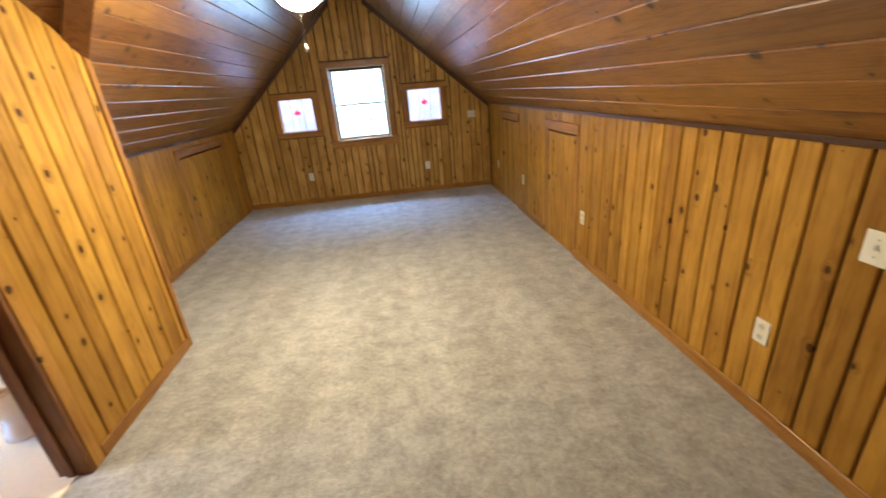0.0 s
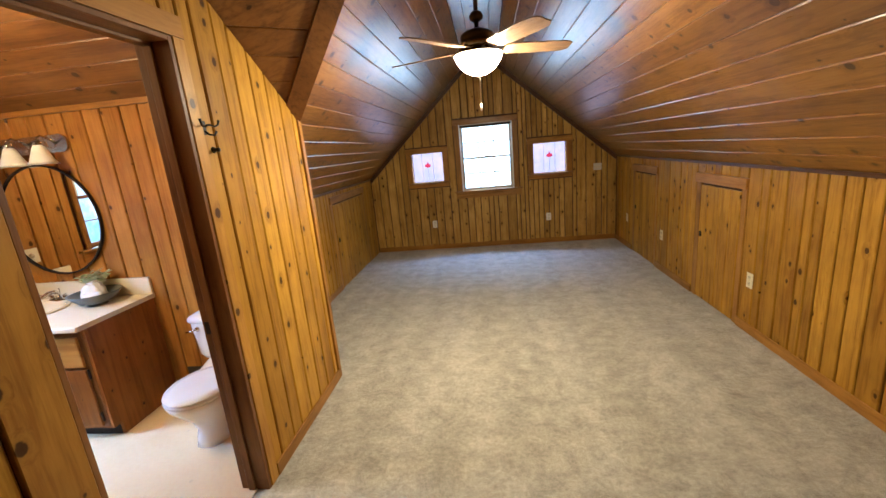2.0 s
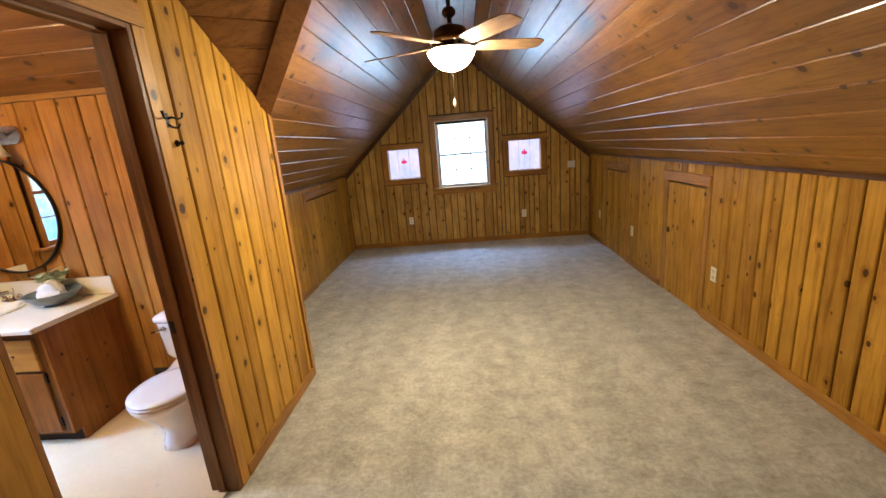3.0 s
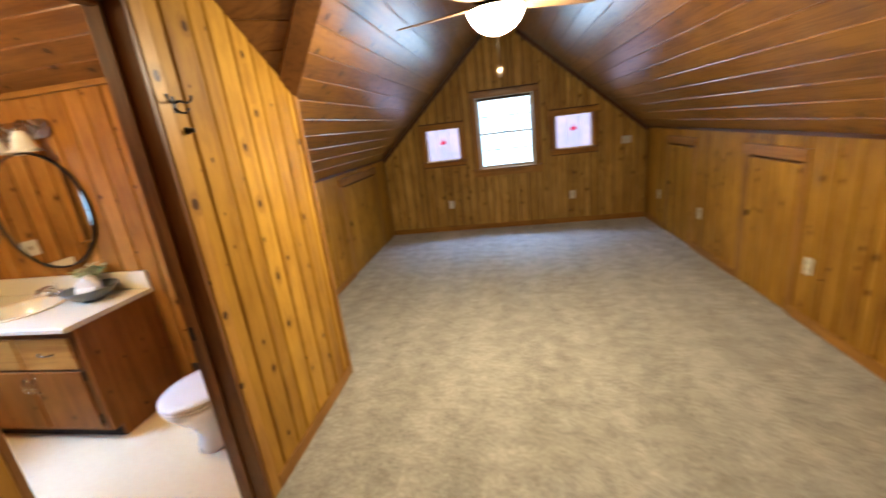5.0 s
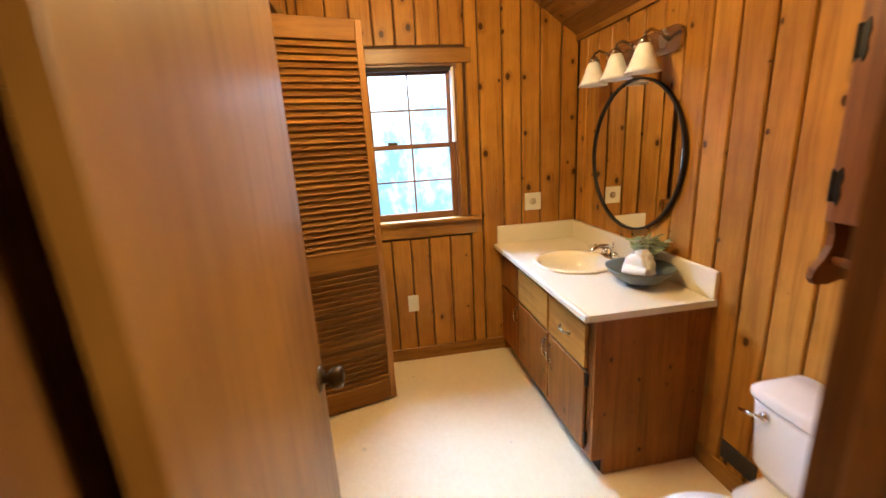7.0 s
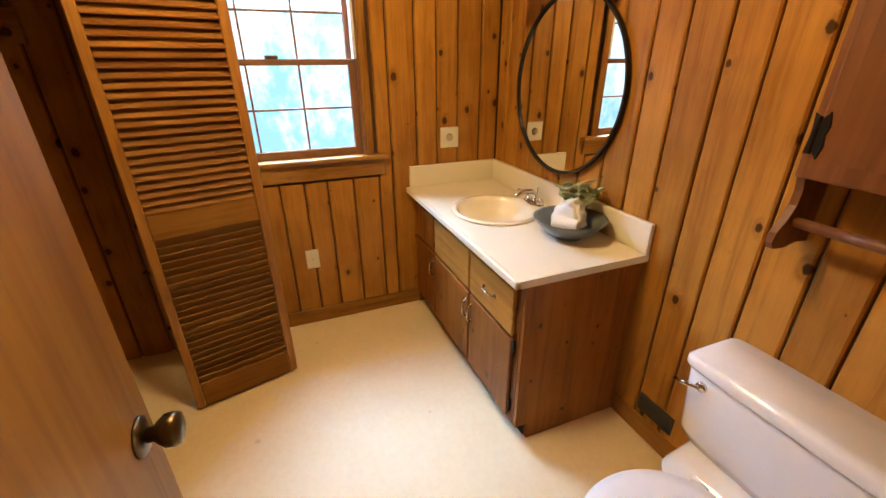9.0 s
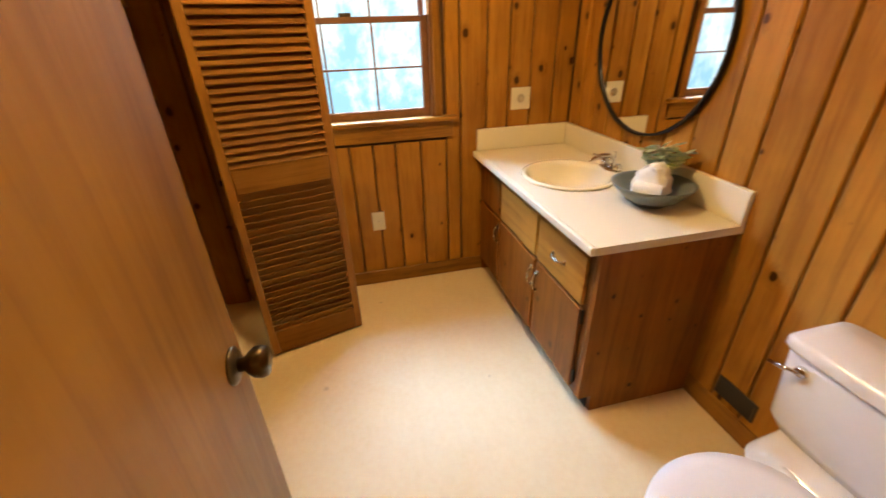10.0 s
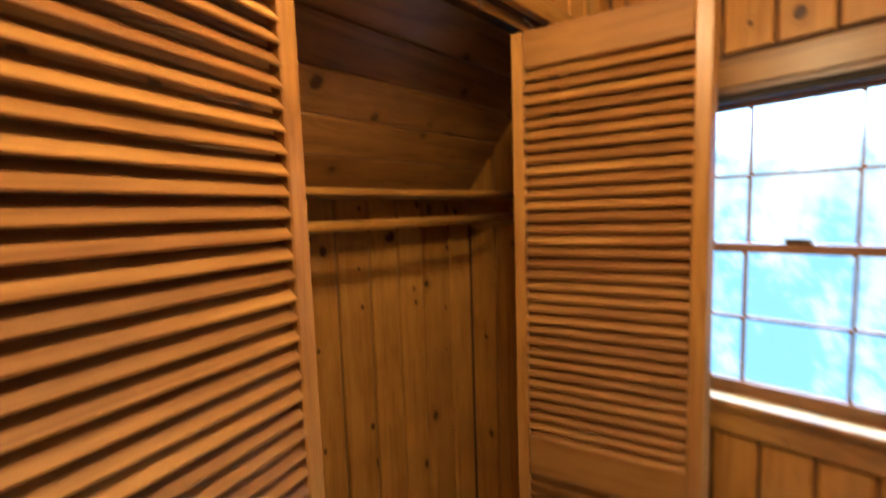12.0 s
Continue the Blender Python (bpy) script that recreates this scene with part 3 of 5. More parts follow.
# roof shell that keeps daylight out
bm = bmesh.new()
box(bm, XW - 0.6, XR + 0.6, YB - 0.3, YG - 0.02, ZF + 0.28, ZF + 0.36)
structure("roof_deck", bm, M_BACK, "roof deck above the boarded ceilings")
for nm, xs in (("roof_east", (XR + 0.1, FXR)), ("roof_west", (XL - 0.1, FXL))):
    bm = bmesh.new()
    zs = (KR if nm == "roof_east" else KL) - 0.02, ZF + 0.08
    y0 = YB - 0.1 if nm == "roof_east" else YE
    q = [bm.verts.new(p) for p in ((xs[0], y0, zs[0] + 0.06), (xs[1], y0, zs[1]), (xs[1], YG + 0.11, zs[1]), (xs[0], YG + 0.11, zs[0] + 0.06))]
    q2 = [bm.verts.new(v.co + Vector((0, 0, 0.06))) for v in q]
    bm.faces.new(q)
    bm.faces.new(q2[::-1])
    for i in range(4):
        bm.faces.new((q[i], q[(i + 1) % 4], q2[(i + 1) % 4], q2[i]))
    structure(nm, bm, M_BACK, "roof boards behind the sloping ceiling")
structure("wall_outer_west", boxed(XW - 0.13, XL - 0.05, YE - 0.03, YE - 0.002, 0, 3.0), M_BACK, "outer wall of the bathroom block")
structure("wall_outer_south", boxed(XW - 0.13, XP, YCB - 0.16, YCB - 0.13, 0, 3.1), M_BACK, "outer wall behind the closet")
structure("wall_outer_end", boxed(XW - 0.12, XPI, YE - 0.04, YE - 0.031, 0, 3.1), M_BACK, "outer wall behind the mirror wall")

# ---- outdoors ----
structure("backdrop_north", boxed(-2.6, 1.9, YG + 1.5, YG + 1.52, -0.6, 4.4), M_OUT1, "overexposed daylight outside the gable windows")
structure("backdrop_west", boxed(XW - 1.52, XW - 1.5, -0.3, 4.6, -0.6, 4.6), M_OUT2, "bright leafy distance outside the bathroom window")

# ---- ceiling fan ----
FX, FY = -0.503, 3.47
fan = thing("ceiling_fan", pose(FX, FY, ZF), "dark bronze five-blade ceiling fan with a lit frosted glass bowl", "ceiling fan")
part("canopy", lathe([(0.0, 0), (0.062, -0.002), (0.066, -0.03), (0.05, -0.075), (0.03, -0.095), (0.0, -0.098)], 28), M_BRONZE, fan, smooth=True)
part("downrod", lathe([(0.013, -0.09), (0.013, -0.53)], 14), M_BRONZE, fan, smooth=True)
part("rod_collar", lathe([(0.0131, -0.43), (0.03, -0.437), (0.041, -0.456), (0.038, -0.475), (0.02, -0.488), (0.0131, -0.49)], 24, cap=False), M_BRONZE, fan, smooth=True)
part("motor_housing", lathe([(0.0, -0.52), (0.03, -0.522), (0.066, -0.535), (0.092, -0.55), (0.098, -0.565), (0.096, -0.585), (0.085, -0.592), (0.0, -0.593)], 36), M_BRONZE, fan, smooth=True)
part("trim_ring", lathe([(0.0, -0.5935), (0.09, -0.594), (0.114, -0.600), (0.120, -0.612), (0.112, -0.628), (0.078, -0.636), (0.0, -0.637)], 36), M_NICKEL, fan, "brushed nickel ring", smooth=True)
part("light_fitter", lathe([(0.0, -0.6375), (0.07, -0.638), (0.09, -0.644), (0.132, -0.652), (0.137, -0.661), (0.0, -0.6615)], 32), M_NICKEL, fan, smooth=True)
part("glass_bowl", lathe([(0.138, -0.662), (0.135, -0.678), (0.122, -0.703), (0.110, -0.720)], 36, cap=False), M_GLOBE, fan, "lit frosted glass bowl", smooth=True)
part("bowl_base", lathe([(0.1095, -0.7205), (0.086, -0.745), (0.05, -0.764), (0.012, -0.773)], 36, cap=False), M_GLOBEB, fan, "brightest part of the lit glass", smooth=True)
part("finial", lathe([(0.012, -0.771), (0.014, -0.779), (0.006, -0.791), (0.001, -0.795)], 12), M_NICKEL, fan, smooth=True)
ch = part("pull_chain", tube([(0.0, -0.03, -0.77), (0.0, -0.03, -0.93)], 0.0022, 6), M_NICKEL, fan)
part("pull_knob", lathe([(0.001, -0.93), (0.006, -0.935), (0.008, -0.955), (0.005, -0.972), (0.001, -0.975)], 12), M_PLATE, fan, m=pose(0, -0.03, 0), smooth=True)
for k in range(5):
    a = radians(-56 + 72 * k)
    bm = prism([(0.155, -0.05), (0.19, -0.058), (0.44, -0.067), (0.535, -0.06), (0.57, -0.035), (0.57, 0.035), (0.535, 0.06), (0.44, 0.067), (0.19, 0.058), (0.155, 0.05)], (-0.003, 0.003), "z")
    tilt = Matrix.Translation((0, 0, -0.635)) @ Matrix.Rotation(a, 4, "Z") @ Matrix.Rotation(radians(-12), 4, "X")
    part("blade", bm, M_BLADE, fan, m=tilt)
    bm = prism([(0.08, -0.02), (0.15, -0.014), (0.2, -0.04), (0.26, -0.03), (0.275, 0.0), (0.26, 0.03), (0.2, 0.04), (0.15, 0.014), (0.08, 0.02)], (0.004, 0.010), "z")
    part("blade_arm", bm, M_BRONZE, fan, m=tilt)

# ---- bathroom ceiling lamp ----
LX, LY, LZ = -2.96, 2.18, 2.16
lamp = thing("ceiling_lamp", pose(LX, LY, LZ), "lit white glass bathroom lamp on a short stem", "ceiling lamp")
part("glass_shade", lathe([(0.012, 0.0), (0.08, 0.002), (0.112, 0.02), (0.12, 0.05), (0.118, 0.075), (0.085, 0.11)], 32), M_BULB, lamp, "lit opal glass", smooth=True)
part("holder", lathe([(0.0, 0.175), (0.05, 0.17), (0.085, 0.14), (0.092, 0.108), (0.0, 0.106)], 24), M_BRASS, lamp, smooth=True)
part("stem", lathe([(0.012, 0.17), (0.012, bath_roof(LY) - LZ - 0.02)], 12), M_BRASS, lamp, smooth=True)
part("canopy", lathe([(0.0, bath_roof(LY) - LZ), (0.06, bath_roof(LY) - LZ - 0.005), (0.05, bath_roof(LY) - LZ - 0.04), (0.0, bath_roof(LY) - LZ - 0.05)], 24), M_BRASS, lamp, smooth=True)

# ---- windows ----
def window_unit(name, m, w, z0, z1, zm, label, cas, head_run, sill_run, sash, track, rows=2, cols=3, mw=0.007):
    """A double-hung window in its opening: local x across, y into the wall, z up from the floor."""
    win = tagged(new(name), label, "window", "", "structure")
    win.matrix_basis = m
    h = w / 2
    for x0, x1 in ((-h - 0.022, -h), (h, h + 0.022)):
        part("jamb", boxed(x0, x1, -0.002, 0.118, z0 - 0.02, z1 + 0.02), track, win, "pale sash track")
    part("head_jamb", boxed(-h - 0.022, h + 0.022, 0.0, 0.118, z1, z1 + 0.02), sash, win)
    part("sub_sill", boxed(-h - 0.022, h + 0.022, 0.0, 0.14, z0 - 0.025, z0), sash, win)
    part("window_sill", boxed(-h - sill_run, h + sill_run, -0.045, 0.03, z0 - 0.012, z0 + 0.010, 0.006, 2), M_TRIMX, win)
    part("apron", boxed(-h - sill_run + 0.02, h + sill_run - 0.02, -0.016, 0.004, z0 - 0.105, z0 - 0.0125, 0.003), M_TRIMX, win)
    for x0, x1 in ((-h - cas, -h - 0.015), (h + 0.015, h + cas)):
        part("casing", boxed(x0, x1, -0.014, 0.006, z0 + 0.0105, z1 + 0.012, 0.003), M_TRIMZ, win)
    part("head_casing", boxed(-h - head_run, h + head_run, -0.016, 0.006, z1 + 0.0125, z1 + 0.095, 0.003), M_TRIMX, win)
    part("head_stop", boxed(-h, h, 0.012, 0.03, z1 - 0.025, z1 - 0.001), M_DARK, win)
    for nm, a, b, y in (("lower_sash", z0 + 0.001, zm + 0.014, 0.03), ("upper_sash", zm - 0.014, z1 - 0.002, 0.064)):
        frame_w = 0.036
        bm = bmesh.new()
        bot = 0.05 if nm == "lower_sash" else 0.028
        top = 0.028 if nm == "lower_sash" else 0.036
        for x0, x1, p, q in ((-h, -h + frame_w, a, b), (h - frame_w, h, a, b)):
            box(bm, x0, x1, y, y + 0.032, p, q, 0.003)
        box(bm, -h + frame_w, h - frame_w, y, y + 0.032, a, a + bot, 0.003)
        box(bm, -h + frame_w, h - frame_w, y, y + 0.032, b - top, b, 0.003)
        s = part(nm, bm, sash, win)
        gx0, gx1, gz0, gz1 = -h + frame_w, h - frame_w, a + bot, b - top
        for i in range(1, cols):
            x = gx0 + (gx1 - gx0) * i / cols
            part("muntin", boxed(x - mw, x + mw, y + 0.006, y + 0.026, gz0, gz1), sash, s)
        for j in range(1, rows):
            z = gz0 + (gz1 - gz0) * j / rows
            part("muntin", boxed(gx0, gx1, y + 0.007, y + 0.025, z - mw, z + mw), sash, s)
        for i in range(cols):
            for j in range(rows):
                xa, xb = gx0 + (gx1 - gx0) * i / cols, gx0 + (gx1 - gx0) * (i + 1) / cols
                za, zb = gz0 + (gz1 - gz0) * j / rows, gz0 + (gz1 - gz0) * (j + 1) / rows
                p = part("pane", boxed(xa, xb, y + 0.014, y + 0.017, za, zb), M_GLASS, s)
                p.visible_shadow = False
    part("sash_lock", boxed(-0.03, 0.03, 0.028, 0.05, zm + 0.014, zm + 0.03, 0.004), M_BRASS, win)
    return win


window_unit("window_1", pose(-0.495, YG, 0), 0.775, 0.905, 1.905, 1.41, "double-hung gable window with thin muntins, blown out by daylight", 0.095, 0.11, 0.14, M_SASHT, M_SASHW, mw=0.008)
window_unit("window_2", pose(XW, 2.17, 0, 0, 0, 90), 0.79, 0.985, 1.915, 1.455, "brown double-hung bathroom window with a pale stop, trees outside", 0.055, 0.11, 0.13, M_SASHD, M_SASHD, mw=0.0045)
# pale paint strip seen at the edge of the bathroom window's upper sash
tagged(part("trim_window_stop", boxed(XW - 0.062, XW + 0.004, 2.552, 2.566, 1.47, 1.905), M_SASHW), "pale painted window stop", "", "", "structure")


def stained_window(name, xc, zc, label):
    win = tagged(new(name), label, "window", "", "structure")
    win.matrix_basis = pose(xc, YG, zc)
    w, h = 0.243, 0.222
    for x0, x1 in ((-w - 0.022, -w), (w, w + 0.022)):
        part("jamb", boxed(x0, x1, 0.0, 0.118, -h - 0.02, h + 0.02), M_TRIMZ, win)
    for z0, z1 in ((-h - 0.03, -h), (h, h + 0.03)):
        part("jamb", boxed(-w - 0.02, w + 0.02, 0.0, 0.118, z0, z1), M_TRIMX, win)
    for x0, x1 in ((-w - 0.085, -w - 0.01), (w + 0.01, w + 0.085)):
        part("casing", boxed(x0, x1, -0.014, 0.006, -h - 0.008, h + 0.008, 0.003), M_TRIMZ, win)
    part("head_casing", boxed(-w - 0.095, w + 0.095, -0.018, 0.006, h + 0.0085, h + 0.085, 0.003), M_TRIMX, win)
    part("window_sill", boxed(-w - 0.1, w + 0.1, -0.04, 0.03, -h - 0.03, -h - 0.0085, 0.005), M_TRIMX, win)
    part("apron", boxed(-w - 0.085, w + 0.085, -0.012, 0.006, -h - 0.085, -h - 0.0305, 0.003), M_TRIMX, win)
    for x0, x1 in ((-w, -0.085), (-0.085, 0.085), (0.085, w)):
        for z0, z1 in ((-h, -0.06), (-0.06, h)):
            p = part("pane", boxed(x0, x1, 0.05, 0.054, z0, z1), M_STAIN, win)
            p.visible_shadow = False
    part("red_flower", prism([(-0.048, 0.02), (0.0, 0.0), (0.048, 0.02), (0.036, 0.062), (0.018, 0.05), (0.0, 0.098), (-0.018, 0.05), (-0.036, 0.062)], (0.046, 0.0495), "y"), M_STAINR, win, "red glass flower")
    for x in (-0.085, 0.085):
        part("lead_came", boxed(x - 0.0015, x + 0.0015, 0.047, 0.057, -h, h), M_LEAD, win)
    part("lead_came", boxed(-0.001, 0.001, 0.047, 0.057, -h, 0.0), M_LEAD, win)
    return win


stained_window("window_3", -1.426, 1.322, "small pale pink stained glass window with a red flower")
stained_window("window_4", 0.457, 1.322, "small pale pink stained glass window with a red flower")

# ---- trims of the long room ----
def trim(name, bm, mat, label=""):
    return structure(name, bm, mat, label)


trim("baseboard_north", boxed(XL + 0.013, XR - 0.013, YG - 0.013, YG - 0.0015, 0.0, 0.075, 0.003), M_TRIMX, "low pine baseboard")
for y0, y1 in ((YB + 0.02, RD1[0] - 0.071), (RD1[1] + 0.091, RD2[0] - 0.071), (RD2[1] + 0.091, YG - 0.0135)):
    trim("baseboard_east", boxed(XR - 0.014, XR - 0.0015, y0, y1, 0.0, 0.075, 0.003), M_TRIM, "low pine baseboard")
trim("baseboard_west", boxed(XL + 0.0015, XL + 0.013, YE + 0.01, LD[0] - 0.081, 0.0, 0.07, 0.003), M_TRIM)
trim("baseboard_partition", boxed(XP + 0.0015, XP + 0.013, DY1 + 0.071, YE - 0.036, 0.0, 0.075, 0.003), M_TRIM, "low pine baseboard")
trim("baseboard_landing", boxed(XP + 0.0015, XP + 0.013, YB + 0.02, DY0 - 0.154, 0.0, 0.075, 0.003), M_TRIM)
trim("trim_corner", boxed(XP - 0.02, XP + 0.012, YE - 0.034, YE + 0.006, 0.0, 1.85, 0.003), M_TRIMZ, "upright corner strip at the end of the partition")
# edge boards carry the slope's shadow line in their colour
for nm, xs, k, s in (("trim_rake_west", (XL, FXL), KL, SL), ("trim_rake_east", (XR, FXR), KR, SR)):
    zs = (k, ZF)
    trim(nm, prism([(xs[0], zs[0] - 0.075), (xs[1], zs[1] - 0.075), (xs[1], zs[1] + 0.004), (xs[0], zs[0] + 0.004)], (YG - 0.020, YG - 0.002), "y"), M_RAKE, "board under the roof slope, its dark colour partly painted shadow")
trim("trim_knee_east", boxed(XR - 0.016, XR - 0.002, YB + 0.02, YG - 0.021, KR - 0.018, KR + 0.006), M_RAKE, "strip where knee wall meets slope, dark with painted-in shade")
trim("trim_knee_west", boxed(XL + 0.002, XL + 0.016, YE + 0.01, YG - 0.021, KL - 0.018, KL + 0.006), M_RAKE, "strip where knee wall meets slope, dark with painted-in shade")


def access_door(m, w, h, label, seed):
    """A flush door of upright boards in a knee wall, with its frame boards."""
    d = thing("access_door", m, label, "door", "knee wall doors")
    rng = random.Random(seed)
    n = max(3, round(w / 0.14))
    xs = [-w / 2 + w * i / n + (rng.uniform(-0.02, 0.02) if 0 < i < n else 0) for i in range(n + 1)]
    for a, b in zip(xs, xs[1:]):
        me = board(b - a - 0.003, 0.0, h - 0.03, t=0.02, c=0.004)
        me.materials.append(M_WALL)
        ob = new("board", me)
        ob.parent, ob.matrix_basis = d, pose((a + b) / 2, -0.006, 0.012)
    part("head_board", boxed(-w / 2 - 0.09, w / 2 + 0.075, -0.018, 0.016, h + 0.006, h + 0.088, 0.003), M_TRIMX, d)
    part("frame_board", boxed(-w / 2 - 0.088, -w / 2 - 0.006, -0.004, 0.016, 0.0, h + 0.005, 0.003), M_TRIMZ, d)
    part("frame_board", boxed(w / 2 + 0.006, w / 2 + 0.068, -0.004, 0.016, 0.0, h + 0.005, 0.003), M_TRIMZ, d)
    part("catch", boxed(-w / 2 + 0.03, -w / 2 + 0.055, -0.02, -0.006, h * 0.55, h * 0.55 + 0.05, 0.004), M_IRON, d)
    return d


access_door(pose(XR, (RD1[0] + RD1[1]) / 2, 0, 0, 0, -90), RD1[1] - RD1[0], RD1[3], "low knotty pine attic access door in the knee wall", 1)
access_door(pose(XR, (RD2[0] + RD2[1]) / 2, 0, 0, 0, -90), RD2[1] - RD2[0], RD2[3], "low shaded pine attic access door near the gable", 2)
access_door(pose(XL, (LD[0] + LD[1]) / 2, 0, 0, 0, 90), LD[1] - LD[0], LD[3], "wide low pine access door opposite the others", 3)

# ---- bathroom doorway ----
jx0, jx1 = XPI - 0.006, XP + 0.006
frame_1 = tagged(new("door_frame"), "brown stained door frame of the bathroom doorway", "door frame", "", "structure")
jr = part("jamb", boxed(jx0, jx1, DY1 - 0.02, DY1 + 0.002, 0.0, DZ, 0.002), M_JAMB, frame_1)
part("jamb", boxed(jx0, jx1, DY0 - 0.002, DY0 + 0.018, 0.0, DZ, 0.002), M_JAMB, frame_1)
part("head_jamb", boxed(jx0, jx1, DY0 + 0.0185, DY1 - 0.0205, DZ - 0.02, DZ, 0.002), M_JAMBY, frame_1)
part("stop", boxed(XPI + 0.035, XPI + 0.07, DY1 - 0.032, DY1 - 0.0205, 0.0, DZ - 0.021, 0.002), M_JAMB, frame_1)
part("stop", boxed(XPI + 0.035, XPI + 0.07, DY0 + 0.0185, DY0 + 0.03, 0.0, DZ - 0.021, 0.002), M_JAMB, frame_1)
part("head_stop", boxed(XPI + 0.035, XPI + 0.07, DY0 + 0.031, DY1 - 0.033, DZ - 0.033, DZ - 0.0205, 0.002), M_JAMBY, frame_1)
part("strike_plate", boxed(XPI + 0.004, XPI + 0.032, DY1 - 0.0215, DY1 - 0.0195, 0.86, 0.92), M_IRON, jr, "dark strike plate")
for y0, y1 in ((DY0 - 0.152, DY0 - 0.003), (DY1 + 0.003, DY1 + 0.069)):
    part("casing", boxed(XP - 0.012, XP + 0.010, y0, y1, 0.0, DZ + 0.001, 0.003), M_CASE, frame_1)
part("head_casing", prism([(DY0 - 0.152, DZ + 0.0845), (DY0 - 0.152, DZ + 0.0015), (DY1 + 0.069, DZ + 0.0015), (DY1 + 0.069, DZ + 0.0845)], (XP - 0.012, XP + 0.012), "x"), M_TRIM, frame_1)
for y0, y1 in ((DY0 - 0.06, DY0 - 0.003), (DY1 + 0.003, DY1 + 0.059)):
    part("casing", boxed(XPI - 0.010, XPI + 0.012, y0, y1, 0.0, DZ + 0.058, 0.003), M_TRIMZ, frame_1)

door = thing("door_1", pose(-1.845, 1.80, 0.012, 0, 0, -1.2), "flush birch veneer door standing open against the closet", "door")
part("slab", boxed(-0.70, 0.0, 0.0, 0.037, 0.0, 2.045, 0.002), M_DOOR, door)
part("latch_plate", boxed(-0.7015, -0.699, 0.006, 0.031, 0.86, 0.917), M_BRASS, door)
kn = part("knob", lathe([(0.0, 0.0), (0.013, 0.0), (0.013, 0.02), (0.02, 0.027), (0.027, 0.036), (0.029, 0.048), (0.026, 0.058), (0.014, 0.062), (0.0, 0.0615)], 28), M_BRASS, door, "aged brass door knob", m=pose(-0.645, 0.037, 0.885, -90), smooth=True)
part("rosette", lathe([(0.0, 0.0), (0.034, 0.0), (0.034, 0.004), (0.024, 0.010), (0.0, 0.0105)], 28), M_BRASS, door, m=pose(-0.645, 0.0371, 0.885, -90), smooth=True)
for z in (0.22, 1.02, 1.80):
    part("hinge", lathe([(0.006, z), (0.006, z + 0.09)], 10), M_BRASS, door, m=pose(0.006, 0.004, 0))

# ---- louvred bifold doors ----
LW, LT, LH = 0.453, 0.028, 2.035
slat_me = bpy.data.meshes.new("slat")
_b = bmesh.new()
box(_b, 0.0, LW - 0.066, -0.0205, 0.0205, -0.003, 0.003, 0.0015)
_b.to_mesh(slat_me)
_b.free()
slat_me.materials.append(M_LOUV)


def leaf(parent, m, LW=0.453, low=66):
    lf = part("leaf", boxed(0.0, 0.034, -LT / 2, LT / 2, 0.0, LH, 0.003), M_LOUVZ, parent, m=m)
    part("stile", boxed(LW - 0.034, LW, -LT / 2, LT / 2, 0.0, LH, 0.003), M_LOUVZ, lf)
    for z0, z1 in ((0.0, 0.125), (0.822, 0.925), (LH - 0.095, LH)):
        part("rail", boxed(0.0345, LW - 0.0345, -LT / 2 + 0.001, LT / 2 - 0.001, z0, z1, 0.003), M_LOUV, lf)
    for z0, z1, n in ((0.125, 0.822, 22), (0.925, LH - 0.095, 33)):
        for i in range(n):
            ob = new("slat", slat_me)
            ob.parent = lf
            ob.matrix_basis = pose(0.033, 0, z0 + (z1 - z0) * (i + 0.5) / n, SLAT if z0 > 0.5 else -math.copysign(low, SLAT))
    return lf


def between(a, b, z):
    ang = math.degrees(math.atan2(b[1] - a[1], b[0] - a[0]))
    return pose(a[0], a[1], z, 0, 0, ang)


SLAT = 45
bf = thing("bifold_door", Matrix(), "louvred pine bifold closet door folded half open by the window", "closet door", "closet doors")
leaf(bf, between((-3.575, 1.607), (-3.697, 2.043), 0.02))
leaf(bf, between((-3.728, 2.043), (-3.845, 1.607), 0.02))
SLAT = -45
bf2 = thing("bifold_door", Matrix(), "louvred pine bifold closet door held half open behind the entry door", "closet door", "closet doors")
leaf(bf2, between((-2.925, 1.655), (-2.492, 1.79), 0.02), 0.453)
leaf(bf2, between((-2.484, 1.758), (-2.06, 1.602), 0.02))

# ---- closet ----
for x0, x1 in ((CO[0] - 0.054, CO[0] - 0.002), (CO[1] + 0.002, CO[1] + 0.054)):
    trim("trim_closet", boxed(x0, x1, YC - 0.012, YC + 0.012, 0.0, CO[3], 0.003), M_TRIMZ, "closet opening casing")
trim("trim_closet_head", boxed(CO[0] - 0.054, CO[1] + 0.054, YC - 0.012, YC + 0.014, CO[3] + 0.001, CO[3] + 0.058, 0.003), M_TRIMX, "closet head casing")
trk = thing("door_track", pose(0, 1.612, 2.085), "grey metal track for the folding closet doors", "track")
part("channel", boxed(CO[0] + 0.003, CO[1] - 0.003, -0.018, 0.018, 0.004, 0.0145), M_NICKEL, trk)
for y in (-0.018, 0.014):
    part("lip", boxed(CO[0] + 0.003, CO[1] - 0.003, y, y + 0.004, -0.018, 0.0035), M_NICKEL, trk)
tagged(part("closet_shelf", boxed(XW + 0.022, XPI - 0.03, YCB + 0.001, 1.30, 1.648, 1.667, 0.003), M_TRIMX), "plain pine shelf at the top of the closet back", "shelf")
rod = thing("closet_rod", pose(0, 1.255, 1.563), "round wooden clothes rod under the closet shelf", "rod")
part("pole", tube([(XW + 0.03, 0, 0), (XPI - 0.04, 0, 0)], 0.016, 14), M_TRIMX, rod, smooth=True)
